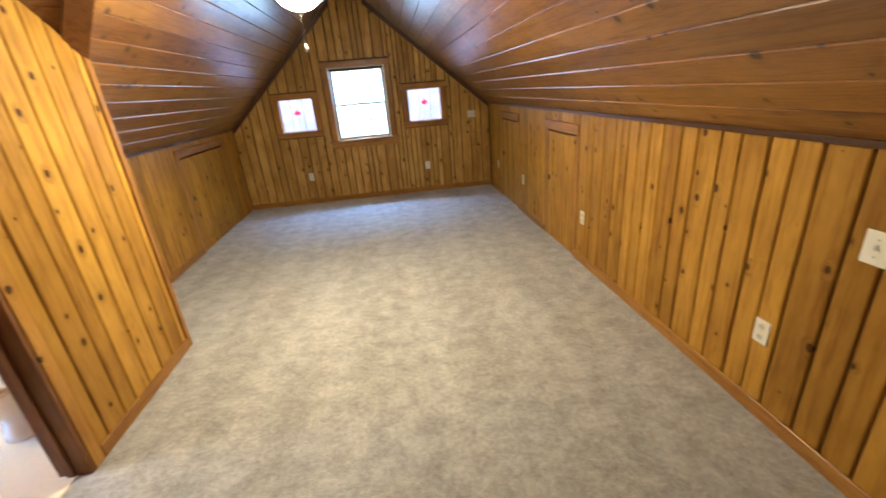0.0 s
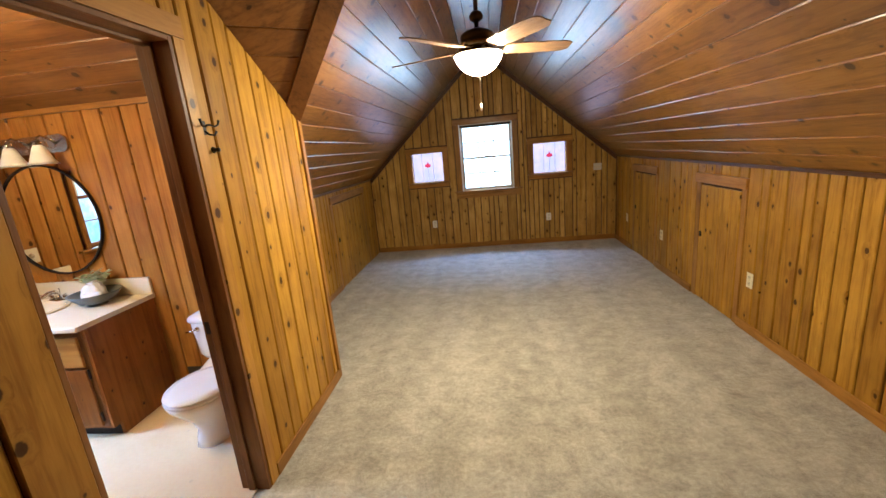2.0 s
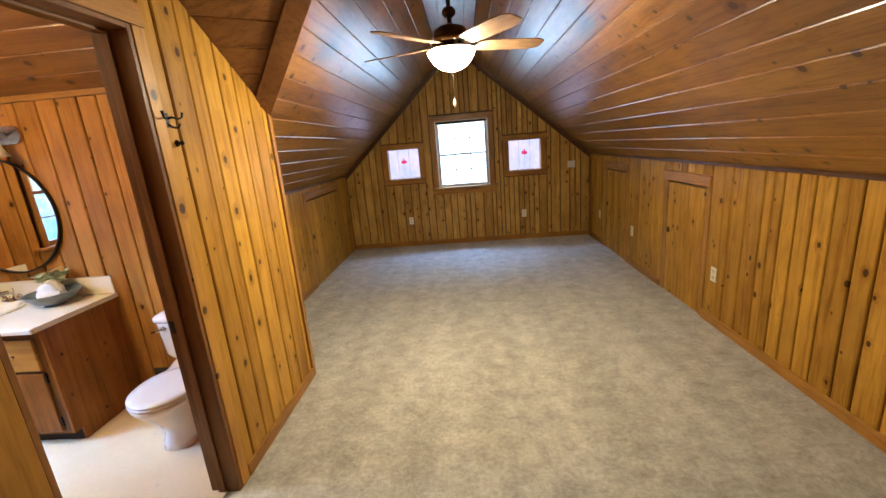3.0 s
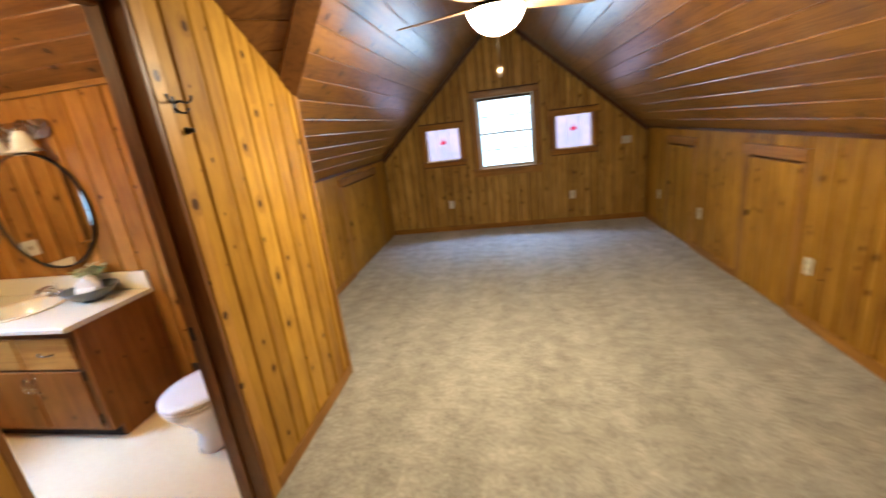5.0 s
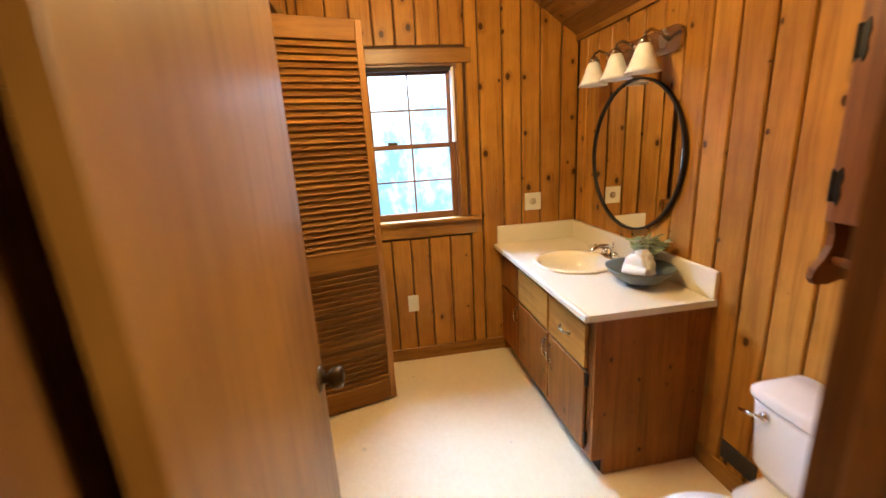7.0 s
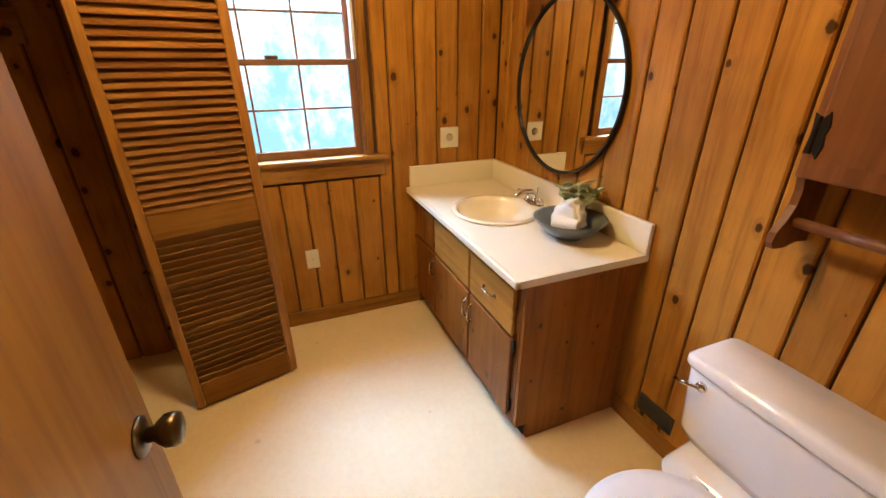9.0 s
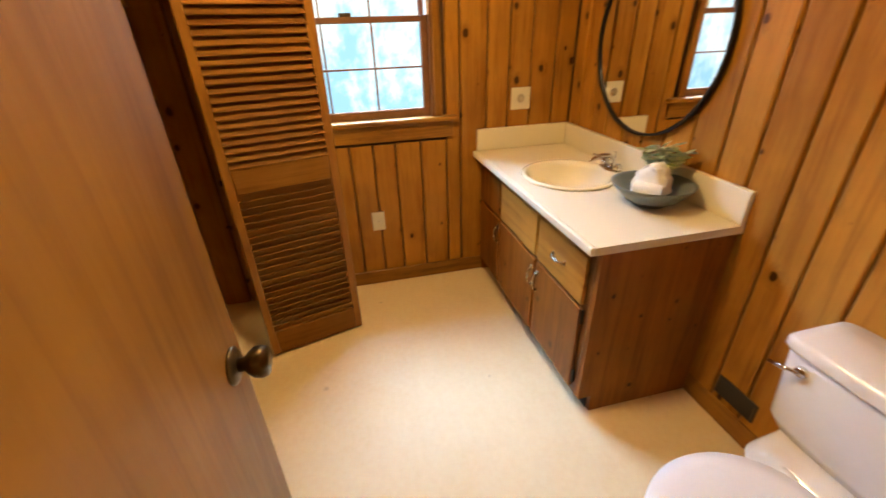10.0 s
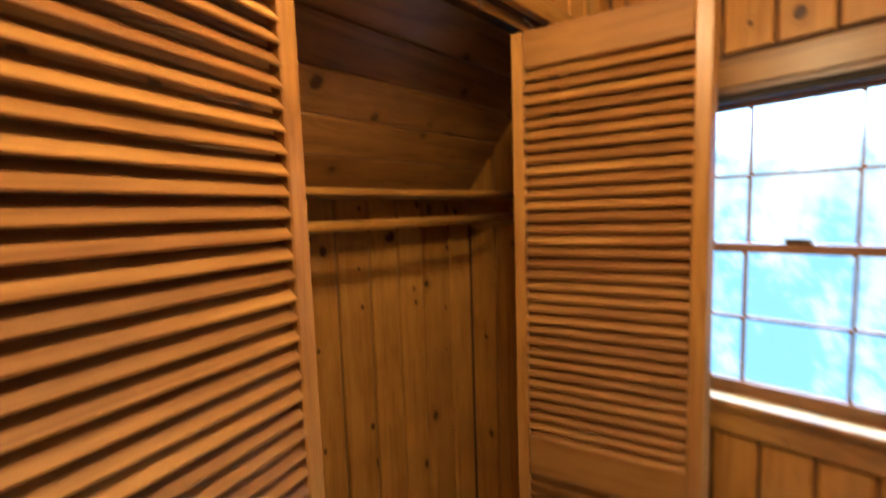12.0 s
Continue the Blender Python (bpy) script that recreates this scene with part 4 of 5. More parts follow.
part("cleat", boxed(XW + 0.004, XW + 0.024, -0.27, 0.045, -0.04, 0.083, 0.003), M_TRIM, rod)
gr = thing("floor_grille", pose(-3.74, 1.07, 0.006), "cream enamelled floor heating grille at the closet back", "floor grille")
bm = boxed(-0.32, 0.32, -0.055, -0.045, 0.0, 0.008)
box(bm, -0.32, 0.32, 0.045, 0.055, 0.0, 0.008)
box(bm, -0.32, -0.31, -0.045, 0.045, 0.0, 0.008)
box(bm, 0.31, 0.32, -0.045, 0.045, 0.0, 0.008)
part("frame", bm, M_VENT, gr)
# thin dark sheet stands in for the shade below the bars
part("dark_sheet", boxed(-0.31, 0.31, -0.045, 0.045, 0.0, 0.0012), M_VENTD, gr)
for i in range(30):
    x = -0.30 + 0.6 * i / 29
    part("bar", boxed(x - 0.003, x + 0.003, -0.045, 0.045, 0.002, 0.007), M_VENT, gr)

# ---- bathroom trims ----
trim("baseboard_bath_west", boxed(XW + 0.0015, XW + 0.014, YC + 0.015, 2.862, 0.006, 0.095, 0.003), M_TRIM, "pine baseboard of the bathroom")
trim("baseboard_bath_north", boxed(-2.885, XPI - 0.014, YM - 0.014, YM - 0.0015, 0.006, 0.095, 0.003), M_TRIMX, "pine baseboard of the bathroom")
trim("baseboard_bath_east", boxed(XPI - 0.0135, XPI - 0.0015, DY1 + 0.06, YM - 0.015, 0.006, 0.095, 0.003), M_TRIM)
trim("baseboard_closet", boxed(XW + 0.02, XPI - 0.02, YCB + 0.0015, YCB + 0.0135, 0.006, 0.1, 0.003), M_TRIMX, "pine baseboard of the closet")
trim("trim_bath_ceiling", boxed(XW + 0.002, XPI - 0.002, YM - 0.022, YM - 0.002, BK - 0.02, BK + 0.014), M_TRIMX, "strip under the bathroom ceiling")

# ---- vanity ----
VX0, VX1, VY0, VY1, VZ = XW + 0.004, -2.885, 2.85, YM - 0.004, 0.7505
van = thing("vanity_cabinet", pose(VX0, VY0, 0.006), "brown stained pine bathroom vanity with lighter drawers", "cabinet")
vw = VX1 - VX0
part("end_panel", prism([(0.002, 0.082), (0.06, 0.082), (0.06, 0.0), (VY1 - VY0, 0.0), (VY1 - VY0, VZ), (0.002, VZ)], (vw - 0.02, vw), "x"), M_VANE, van)
part("end_panel", boxed(0.0, 0.02, 0.002, VY1 - VY0, 0.0, VZ, 0.002), M_VAN, van)
# toe kick coloured near black for the shade of its recess
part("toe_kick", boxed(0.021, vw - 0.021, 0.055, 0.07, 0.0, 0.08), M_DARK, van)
part("bottom_panel", boxed(0.021, vw - 0.021, 0.003, VY1 - VY0 - 0.01, 0.081, 0.097), M_VAN, van)
bm = bmesh.new()
box(bm, 0.021, vw - 0.021, 0.0, 0.02, 0.0975, 0.118)
box(bm, 0.021, vw - 0.021, 0.0, 0.02, 0.485, 0.515)
box(bm, 0.021, vw - 0.021, 0.0, 0.02, 0.695, VZ)
for x in (0.021, 0.335, 0.78, vw - 0.061):
    box(bm, x, x + 0.04, 0.0005, 0.0195, 0.1185, 0.4845)
    box(bm, x, x + 0.04, 0.0005, 0.0195, 0.5155, 0.6945)
# darker wood than the fronts, painting shade into the gaps between them
part("face_frame", bm, M_JAMB, van)
# thin near-black sheet stands in for the shade inside the cabinet
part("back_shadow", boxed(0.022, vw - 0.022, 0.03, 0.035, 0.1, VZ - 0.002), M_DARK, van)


def bar_pull(parent, m):
    h = part("handle", tube([(-0.045, 0, 0), (-0.036, -0.014, 0), (-0.018, -0.021, 0), (0, -0.017, 0), (0.018, -0.021, 0), (0.036, -0.014, 0), (0.045, 0, 0)], [0.007, 0.0045, 0.004, 0.006, 0.004, 0.0045, 0.007], 8), M_NICKEL, parent, "ornate nickel pull", m=m, smooth=True)
    for x in (-0.045, 0.045):
        part("handle_plate", lathe([(0.0, 0.0), (0.011, 0.0), (0.009, 0.003), (0.0, 0.0035)], 12), M_NICKEL, h, m=pose(x, 0, 0, 90))


cols = ((0.040, 0.346), (0.362, 0.788), (0.806, vw - 0.052))
for k, (a, b) in enumerate(cols):
    dr = part("drawer", boxed(a, b, -0.018, -0.0005, 0.508, 0.702, 0.005, 2), M_VANL if k else M_VAN, van, "lighter pine drawer front" if k else "")
    part("door", boxed(a, b, -0.018, -0.0005, 0.108, 0.49, 0.006, 2), M_VAN, van)
    if k == 2:
        bar_pull(dr, pose((a + b) / 2, -0.018, 0.605))
for x, z in ((0.77, 0.40), (0.827, 0.40), (0.33, 0.40)):
    bar_pull(van, pose(x, -0.018, z, 0, 90, 0))
for z in (0.15, 0.44):
    for x in (vw - 0.051, ):
        part("hinge", boxed(x + 0.001, x + 0.012, -0.014, -0.0012, z - 0.012, z + 0.052, 0.003), M_IRON, van, "black iron hinge")

# countertop with a round cut-out
CX0, CX1, CY0, CY1, CZ0, CZ1 = XW + 0.003, -2.868, 2.81, YM - 0.003, 0.757, 0.786
SX, SY, SR_ = -3.54, 3.085, 0.20
top = thing("countertop", pose(0, 0, 0), "cream laminate countertop with raised splashbacks", "countertop")
bm = bmesh.new()
n = 56
ring_o, ring_i = [], []
for i in range(n):
    a = 2 * math.pi * i / n
    ca, sa = math.cos(a), math.sin(a)
    k = min((CX1 - SX if ca > 0 else SX - CX0) / max(abs(ca), 1e-6), (CY1 - SY if sa > 0 else SY - CY0) / max(abs(sa), 1e-6))
    ring_o.append((SX + k * ca, SY + k * sa))
    ring_i.append((SX + SR_ * ca, SY + SR_ * sa))
corners = [(CX0, CY0), (CX1, CY0), (CX1, CY1), (CX0, CY1)]
for c in corners:
    j = min(range(n), key=lambda q: (ring_o[q][0] - c[0]) ** 2 + (ring_o[q][1] - c[1]) ** 2)
    ring_o[j] = c
def ringv(pts, z):
    return [bm.verts.new((x, y, z)) for x, y in pts]
o1, i1, o0, i0 = ringv(ring_o, CZ1), ringv(ring_i, CZ1), ringv(ring_o, CZ0), ringv(ring_i, CZ0)
for i in range(n):
    j = (i + 1) % n
    bm.faces.new((i1[i], o1[i], o1[j], i1[j]))
    bm.faces.new((o0[i], i0[i], i0[j], o0[j]))
    bm.faces.new((o1[i], o0[i], o0[j], o1[j]))
    bm.faces.new((i0[i], i1[i], i1[j], i0[j]))
bmesh.ops.recalc_face_normals(bm, faces=bm.faces[:])
part("slab", bm, M_COUNT, top)
part("front_edge", boxed(CX0, CX1, CY0 - 0.018, CY0 - 0.0005, CZ0 - 0.001, CZ1 + 0.001, 0.007, 3), M_COUNT, top)
part("backsplash", boxed(CX0 + 0.0205, CX1, CY1 - 0.021, CY1, CZ1 + 0.0005, 0.908, 0.006, 2), M_COUNT, top)
part("side_splash", boxed(CX0, CX0 + 0.02, CY0 + 0.004, CY1, CZ1 + 0.0005, 0.908, 0.006, 2), M_COUNT, top)

sink = thing("sink", pose(SX, SY, CZ1), "round cream enamel drop-in washbasin", "sink")
part("basin", lathe([(0.19, 0.0), (0.218, 0.001), (0.224, 0.006), (0.219, 0.013), (0.205, 0.015), (0.193, 0.009), (0.183, -0.012), (0.165, -0.06), (0.12, -0.105), (0.05, -0.122), (0.022, -0.124)], 48, cap=False), M_SINK, sink, smooth=True)
part("drain", lathe([(0.0, -0.1235), (0.024, -0.1235), (0.022, -0.119), (0.0, -0.1185)], 20), M_CHROME, sink, smooth=True)
part("stopper", lathe([(0.0, -0.118), (0.016, -0.117), (0.012, -0.112), (0.0, -0.111)], 16), M_CHROME, sink, smooth=True)

fc = thing("faucet", pose(SX, 3.30, CZ1), "chrome two-handle basin faucet", "faucet")
bm = boxed(-0.075, 0.075, -0.024, 0.024, 0.0, 0.016, 0.008, 2)
part("deck_plate", bm, M_CHROME, fc, smooth=True)
part("spout", tube([(0, 0.0, 0.014), (0, 0.0, 0.055), (0, -0.02, 0.075), (0, -0.06, 0.078), (0, -0.105, 0.062), (0, -0.112, 0.05)], [0.017, 0.015, 0.013, 0.012, 0.0105, 0.0105], 14), M_CHROME, fc, smooth=True)
part("lift_rod", tube([(0, 0.016, 0.016), (0, 0.016, 0.085), (0, 0.016, 0.09)], [0.003, 0.003, 0.006], 8), M_CHROME, fc, smooth=True)
for x, s in ((-0.052, -1), (0.052, 1)):
    hn = part("handle", lathe([(0.0, 0.016), (0.02, 0.016), (0.018, 0.034), (0.013, 0.045), (0.0, 0.048)], 18), M_CHROME, fc, m=pose(x, 0, 0), smooth=True)
    part("lever", tube([(0, 0, 0.044), (0.02 * s, -0.02, 0.052), (0.05 * s, -0.035, 0.058)], [0.007, 0.0055, 0.007], 10), M_CHROME, hn, smooth=True)

dish = thing("dish", pose(-3.135, 3.20, CZ1), "shallow grey-green ceramic footed bowl on the countertop", "bowl")
part("bowl", lathe([(0.0, 0.018), (0.045, 0.019), (0.09, 0.034), (0.136, 0.078), (0.145, 0.087), (0.149, 0.086), (0.141, 0.072), (0.095, 0.026), (0.055, 0.014), (0.0, 0.013)], 40), M_BOWL, dish, smooth=True)
part("foot", lathe([(0.0, 0.0), (0.058, 0.0), (0.05, 0.01), (0.056, 0.0155), (0.0, 0.016)], 32), M_BOWL, dish, smooth=True)

# folded towel with a small roll in front of it
tw = thing("rolled_towel", pose(-3.145, 3.2, CZ1 + 0.036, 0, 0, 24), "small white terry towel folded and rolled up in the bowl", "towel")
def towel_fold():
    """A thick soft wedge of folded cloth, leaning to a rounded peak."""
    bm = prism([(-0.066, 0.0), (0.062, 0.0), (0.066, 0.03), (0.05, 0.085), (0.03, 0.118), (-0.004, 0.124), (-0.045, 0.095), (-0.07, 0.06)], (-0.022, 0.05), "y")
    bmesh.ops.bevel(bm, geom=bm.edges[:], offset=0.012, segments=3, affect="EDGES")
    bmesh.ops.triangulate(bm, faces=bm.faces[:])
    bmesh.ops.subdivide_edges(bm, edges=[e for e in bm.edges if e.calc_length() > 0.015], cuts=2, use_grid_fill=True)
    for v in bm.verts:
        v.co += Vector((1, 1, 1)) * 0.006 * noise.noise(v.co * 38) + Vector((0, 0.004 * math.sin(v.co.z * 150), 0))
        v.co.z = max(v.co.z, 0.001)
    return bm


def towel_roll(length, radius, n=48):
    """A soft roll with a loose outer edge and a spiral pressed into each end."""
    bm = bmesh.new()
    def ring(u, k, depth):
        out = []
        for i in range(n):
            a = 2 * math.pi * i / n
            r = radius * k * (0.93 + 0.14 * i / n) * (1 + 0.035 * noise.noise(Vector((u * 9, math.cos(a) * 1.5, math.sin(a) * 1.5))))
            out.append(bm.verts.new((u + depth * math.sin(a * 0.5 + k * 22.0), r * math.cos(a), r * math.sin(a))))
        return out
    h = length / 2
    rings = [ring(-h, k, 0.004) for k in (0.08, 0.25, 0.4, 0.55, 0.7, 0.85)] + [ring(-h + 0.003, 0.97, 0.0)]
    rings += [ring(-h + length * f, 1.0, 0.0) for f in (0.06, 0.2, 0.35, 0.5, 0.65, 0.8, 0.94)]
    rings += [ring(h - 0.003, 0.97, 0.0)] + [ring(h, k, 0.004) for k in (0.85, 0.7, 0.55, 0.4, 0.25, 0.08)]
    for a, b in zip(rings, rings[1:]):
        for i in range(n):
            bm.faces.new((a[i], a[(i + 1) % n], b[(i + 1) % n], b[i]))
    bm.faces.new(rings[0][::-1])
    bm.faces.new(rings[-1])
    bmesh.ops.recalc_face_normals(bm, faces=bm.faces[:])
    return bm


part("fold", towel_fold(), M_TOWEL, tw, smooth=True)
part("roll", towel_roll(0.105, 0.026), M_TOWEL, tw, "rolled hem", m=pose(0.012, -0.04, 0.029, 0, 0, 6), smooth=True)

# leafy succulent
plant = thing("plant", pose(-3.20, 3.283, CZ1), "small pale green leafy artificial plant beside the bowl", "plant")
part("pot", lathe([(0.0, 0.0), (0.035, 0.0), (0.045, 0.05), (0.041, 0.05), (0.0, 0.045)], 20), M_BOWL, plant, smooth=True)
rng = random.Random(5)
leaf_me = []
for mat in (M_LEAF, M_LEAF2):
    b_ = bmesh.new()
    pts = [(0.0, 0.0), (0.35, 0.34), (0.78, 0.32), (1.0, 0.0), (0.78, -0.32), (0.35, -0.34)]
    vs = [b_.verts.new((x * 0.034, y * 0.05, 0.004 * math.sin(x * 3) - 0.01 * abs(y) * 0.3)) for x, y in pts]
    c0 = b_.verts.new((0.015, 0, -0.002))
    for i in range(6):
        b_.faces.new((vs[i], vs[(i + 1) % 6], c0))
    bmesh.ops.solidify(b_, geom=b_.faces[:], thickness=0.0015)
    me = bpy.data.meshes.new("leaf")
    b_.to_mesh(me)
    b_.free()
    me.materials.append(mat)
    leaf_me.append(me)
for s in range(20):
    a, lean, ln = rng.uniform(0, 6.28), rng.uniform(0.05, 0.72), rng.uniform(0.11, 0.18)
    dx, dy = math.cos(a) * math.sin(lean), math.sin(a) * math.sin(lean) * 0.75
    p1 = Vector((dx * ln, dy * ln, 0.045 + math.cos(lean) * ln))
    if p1.y > 0.03:
        p1.y = 0.03
    st = part("stem", tube([(0, 0, 0.04), (p1.x * 0.4, p1.y * 0.4, 0.045 + (p1.z - 0.045) * 0.55), p1], [0.0022, 0.0018, 0.0012], 5), M_LEAF, plant)
    for q in range(9):
        f = 0.35 + 0.65 * q / 8
        p = Vector((p1.x * f, p1.y * f, 0.045 + (p1.z - 0.045) * f))
        ob = new("leaf", leaf_me[rng.random() < 0.6])
        ob.parent = st
        yaw = q * 137.5 + rng.uniform(-20, 20)
        ob.matrix_basis = Matrix.Translation(p) @ pose(0, 0, 0, 0, rng.uniform(-50, -5), yaw) @ Matrix.Scale(rng.uniform(0.85, 1.3), 4)

# ---- mirror and lights over the vanity ----
MX, MZ, MR = -3.48, 1.345, 0.372
mir = thing("mirror", pose(MX, YM - 0.006, MZ, 90, 0, 0), "round wall mirror in a thin black metal frame", "mirror")
part("glass", lathe([(0.0, 0.004), (MR - 0.004, 0.004), (MR - 0.004, 0.012), (0.0, 0.012)], 72), M_MIRROR, mir, "mirror glass")
part("frame", lathe([(MR - 0.003, 0.002), (MR + 0.007, 0.002), (MR + 0.007, 0.022), (MR - 0.003, 0.022), (MR - 0.003, 0.002)], 72, cap=False), M_IRON, mir, "thin black rim")
vl = thing("vanity_light", pose(-3.47, YM - 0.004, 1.845), "three-light bathroom bar with unlit white bell shades", "wall light")
pts = []
for i in range(40):
    a = 2 * math.pi * i / 40
    pts.append(((0.24 if math.cos(a) > 0 else -0.24) + 0.05 * math.cos(a), 0.055 * math.sin(a)))
part("back_plate", prism(pts, (-0.018, 0.0), "y"), M_NICKEL, vl, "grey metal back plate")
for x in (-0.21, 0.0, 0.21):
    arm = part("arm", tube([(x, -0.016, 0.0), (x, -0.06, 0.03), (x, -0.105, 0.045), (x, -0.13, 0.03), (x, -0.134, 0.012)], [0.009, 0.007, 0.007, 0.007, 0.009], 10), M_NICKEL, vl, smooth=True)
    part("socket", lathe([(0.0, 0.015), (0.018, 0.012), (0.026, -0.012), (0.0, -0.014)], 18), M_NICKEL, arm, m=pose(x, -0.134, 0), smooth=True)
    part("shade", lathe([(0.024, -0.012), (0.034, -0.03), (0.046, -0.065), (0.062, -0.105), (0.078, -0.128), (0.075, -0.127), (0.058, -0.104), (0.042, -0.065), (0.03, -0.032), (0.02, -0.014)], 28), M_SHADE, arm, "white glass bell shade", m=pose(x, -0.134, 0), smooth=True)

# ---- toilet ----
TX = -2.24
wc = thing("toilet", pose(TX, YM - 0.012, 0.006), "white two-piece toilet with its lid closed", "toilet")


def loft(rings, n=36, cap=True):
    bm = bmesh.new()
    rs = []
    for cx, cy, rx, ry, z, pw in rings:
        ring = []
        for i in range(n):
            a = 2 * math.pi * i / n
            c, s = math.cos(a), math.sin(a)
            ring.append(bm.verts.new((cx + rx * math.copysign(abs(c) ** pw, c), cy + ry * math.copysign(abs(s) ** pw, s), z)))
        rs.append(ring)
    for a, b in zip(rs, rs[1:]):
        for i in range(n):
            bm.faces.new((a[i], a[(i + 1) % n], b[(i + 1) % n], b[i]))
    if cap:
        bm.faces.new(rs[0][::-1])
        bm.faces.new(rs[-1])
    bmesh.ops.recalc_face_normals(bm, faces=bm.faces[:])
    return bm


part("tank", loft([(0, -0.10, 0.215, 0.085, 0.365, 0.3), (0, -0.10, 0.235, 0.095, 0.40, 0.24), (0, -0.10, 0.25, 0.1, 0.60, 0.2), (0, -0.10, 0.252, 0.1, 0.625, 0.2)], 48), M_PORC, wc, smooth=True)
part("tank_lid", loft([(0, -0.102, 0.258, 0.106, 0.626, 0.2), (0, -0.102, 0.263, 0.11, 0.634, 0.2), (0, -0.102, 0.262, 0.109, 0.655, 0.2), (0, -0.102, 0.25, 0.098, 0.668, 0.22)], 48), M_PORC, wc, smooth=True)
fl = part("flush_lever", lathe([(0.0, 0.0), (0.016, 0.0), (0.014, 0.01), (0.0, 0.012)], 16), M_CHROME, wc, "chrome flush lever", m=pose(-0.19, -0.2, 0.585, 90), smooth=True)
part("lever_arm", tube([(-0.0, -0.013, 0.0), (-0.03, -0.022, -0.006), (-0.07, -0.024, -0.014)], [0.006, 0.007, 0.005], 8), M_CHROME, wc, m=pose(-0.19, -0.2, 0.585), smooth=True)
part("bowl", loft([(0, -0.38, 0.105, 0.215, 0.0, 0.8), (0, -0.38, 0.1, 0.21, 0.045, 0.85), (0, -0.385, 0.095, 0.185, 0.10, 0.9), (0, -0.41, 0.11, 0.19, 0.17, 0.95), (0, -0.455, 0.15, 0.215, 0.25, 1.0), (0, -0.485, 0.174, 0.225, 0.305, 1.0), (0, -0.495, 0.18, 0.224, 0.328, 1.0), (0, -0.495, 0.176, 0.22, 0.334, 1.0)], 44), M_PORC, wc, smooth=True)
part("rear_deck", loft([(0, -0.16, 0.15, 0.13, 0.2, 0.5), (0, -0.165, 0.19, 0.15, 0.29, 0.45), (0, -0.17, 0.195, 0.16, 0.33, 0.45), (0, -0.1, 0.19, 0.08, 0.364, 0.45)], 40), M_PORC, wc, smooth=True)
part("seat", loft([(0, -0.497, 0.182, 0.218, 0.335, 1.0), (0, -0.497, 0.187, 0.222, 0.342, 1.0), (0, -0.497, 0.184, 0.219, 0.352, 1.0)], 44), M_SEAT, wc, smooth=True)
part("seat_lid", loft([(0, -0.495, 0.182, 0.218, 0.3525, 1.0), (0, -0.495, 0.187, 0.223, 0.359, 1.0), (0, -0.495, 0.183, 0.22, 0.368, 1.0), (0, -0.495, 0.14, 0.17, 0.374, 1.0)], 44), M_SEAT, wc, smooth=True)
for x in (-0.075, 0.075):
    part("seat_hinge", tube([(x - 0.02, -0.272, 0.348), (x + 0.02, -0.272, 0.348)], 0.012, 10), M_SEAT, wc, smooth=True)
    part("bolt_cap", lathe([(0.0, 0.018), (0.01, 0.014), (0.014, 0.0), (0.0, 0.0)], 12), M_PORC, wc, m=pose(x * 1.6, -0.30, 0.0), smooth=True)

# ---- wall cabinet over the toilet ----
wcab = thing("wall_cabinet", pose(-2.213, YM - 0.004, 1.20), "reddish brown wooden wall cabinet with a towel bar below", "cabinet")
part("body", boxed(-0.223, 0.223, -0.118, 0.0, 0.0, 0.66, 0.003), M_CAB, wcab)
cd = part("door", boxed(-0.200, 0.200, -0.138, -0.1185, 0.004, 0.652, 0.006, 2), M_CAB, wcab)
part("panel_bead", prism([(-0.165, 0.045), (0.165, 0.045), (0.165, 0.61), (-0.165, 0.61)], (-0.1405, -0.1382), "y"), M_CAB, cd)
part("knob", lathe([(0.0, 0.0), (0.008, 0.0), (0.007, 0.012), (0.014, 0.02), (0.012, 0.028), (0.0, 0.03)], 16), M_BRASS, cd, m=pose(0.17, -0.138, 0.3, 90), smooth=True)
for z in (0.10, 0.452):
    hg = part("hinge", prism([(-0.198, z - 0.03), (-0.184, z - 0.05), (-0.177, z - 0.022), (-0.182, z), (-0.177, z + 0.022), (-0.184, z + 0.05), (-0.198, z + 0.03)], (-0.1412, -0.1383), "y"), M_IRON, cd, "black iron butterfly hinge")
    part("hinge_wing", prism([(-0.2035, z - 0.035), (-0.222, z - 0.045), (-0.217, z), (-0.222, z + 0.045), (-0.2035, z + 0.035)], (-0.1212, -0.1183), "y"), M_IRON, hg)
    part("hinge_pin", tube([(-0.202, -0.139, z - 0.04), (-0.202, -0.139, z + 0.04)], 0.006, 8), M_IRON, hg)
for x in (-0.223, 0.205):
    part("bracket", prism([(0.0, -0.0005), (-0.105, -0.0005), (-0.096, -0.035), (-0.098, -0.07), (-0.115, -0.105), (-0.14, -0.135), (-0.146, -0.16), (-0.132, -0.178), (-0.09, -0.182), (-0.045, -0.172), (0.0, -0.178)], (x, x + 0.018), "x"), M_CAB, wcab)
part("towel_bar", tube([(-0.204, -0.085, -0.112), (0.204, -0.085, -0.112)], 0.013, 14), M_CAB, wcab, smooth=True)

# ---- dark wall register ----
reg = thing("wall_register", pose(-2.68, YM - 0.002, 0.165), "dark metal air register low on the bathroom wall", "vent")
part("frame", boxed(-0.082, 0.082, -0.008, 0.0, -0.042, 0.042, 0.003), M_VENTD, reg)
for i in range(7):
    part("louvre", boxed(-0.07, 0.07, -0.012, -0.0085, -0.034 + i * 0.0105, -0.030 + i * 0.0105), M_VENTD, reg)

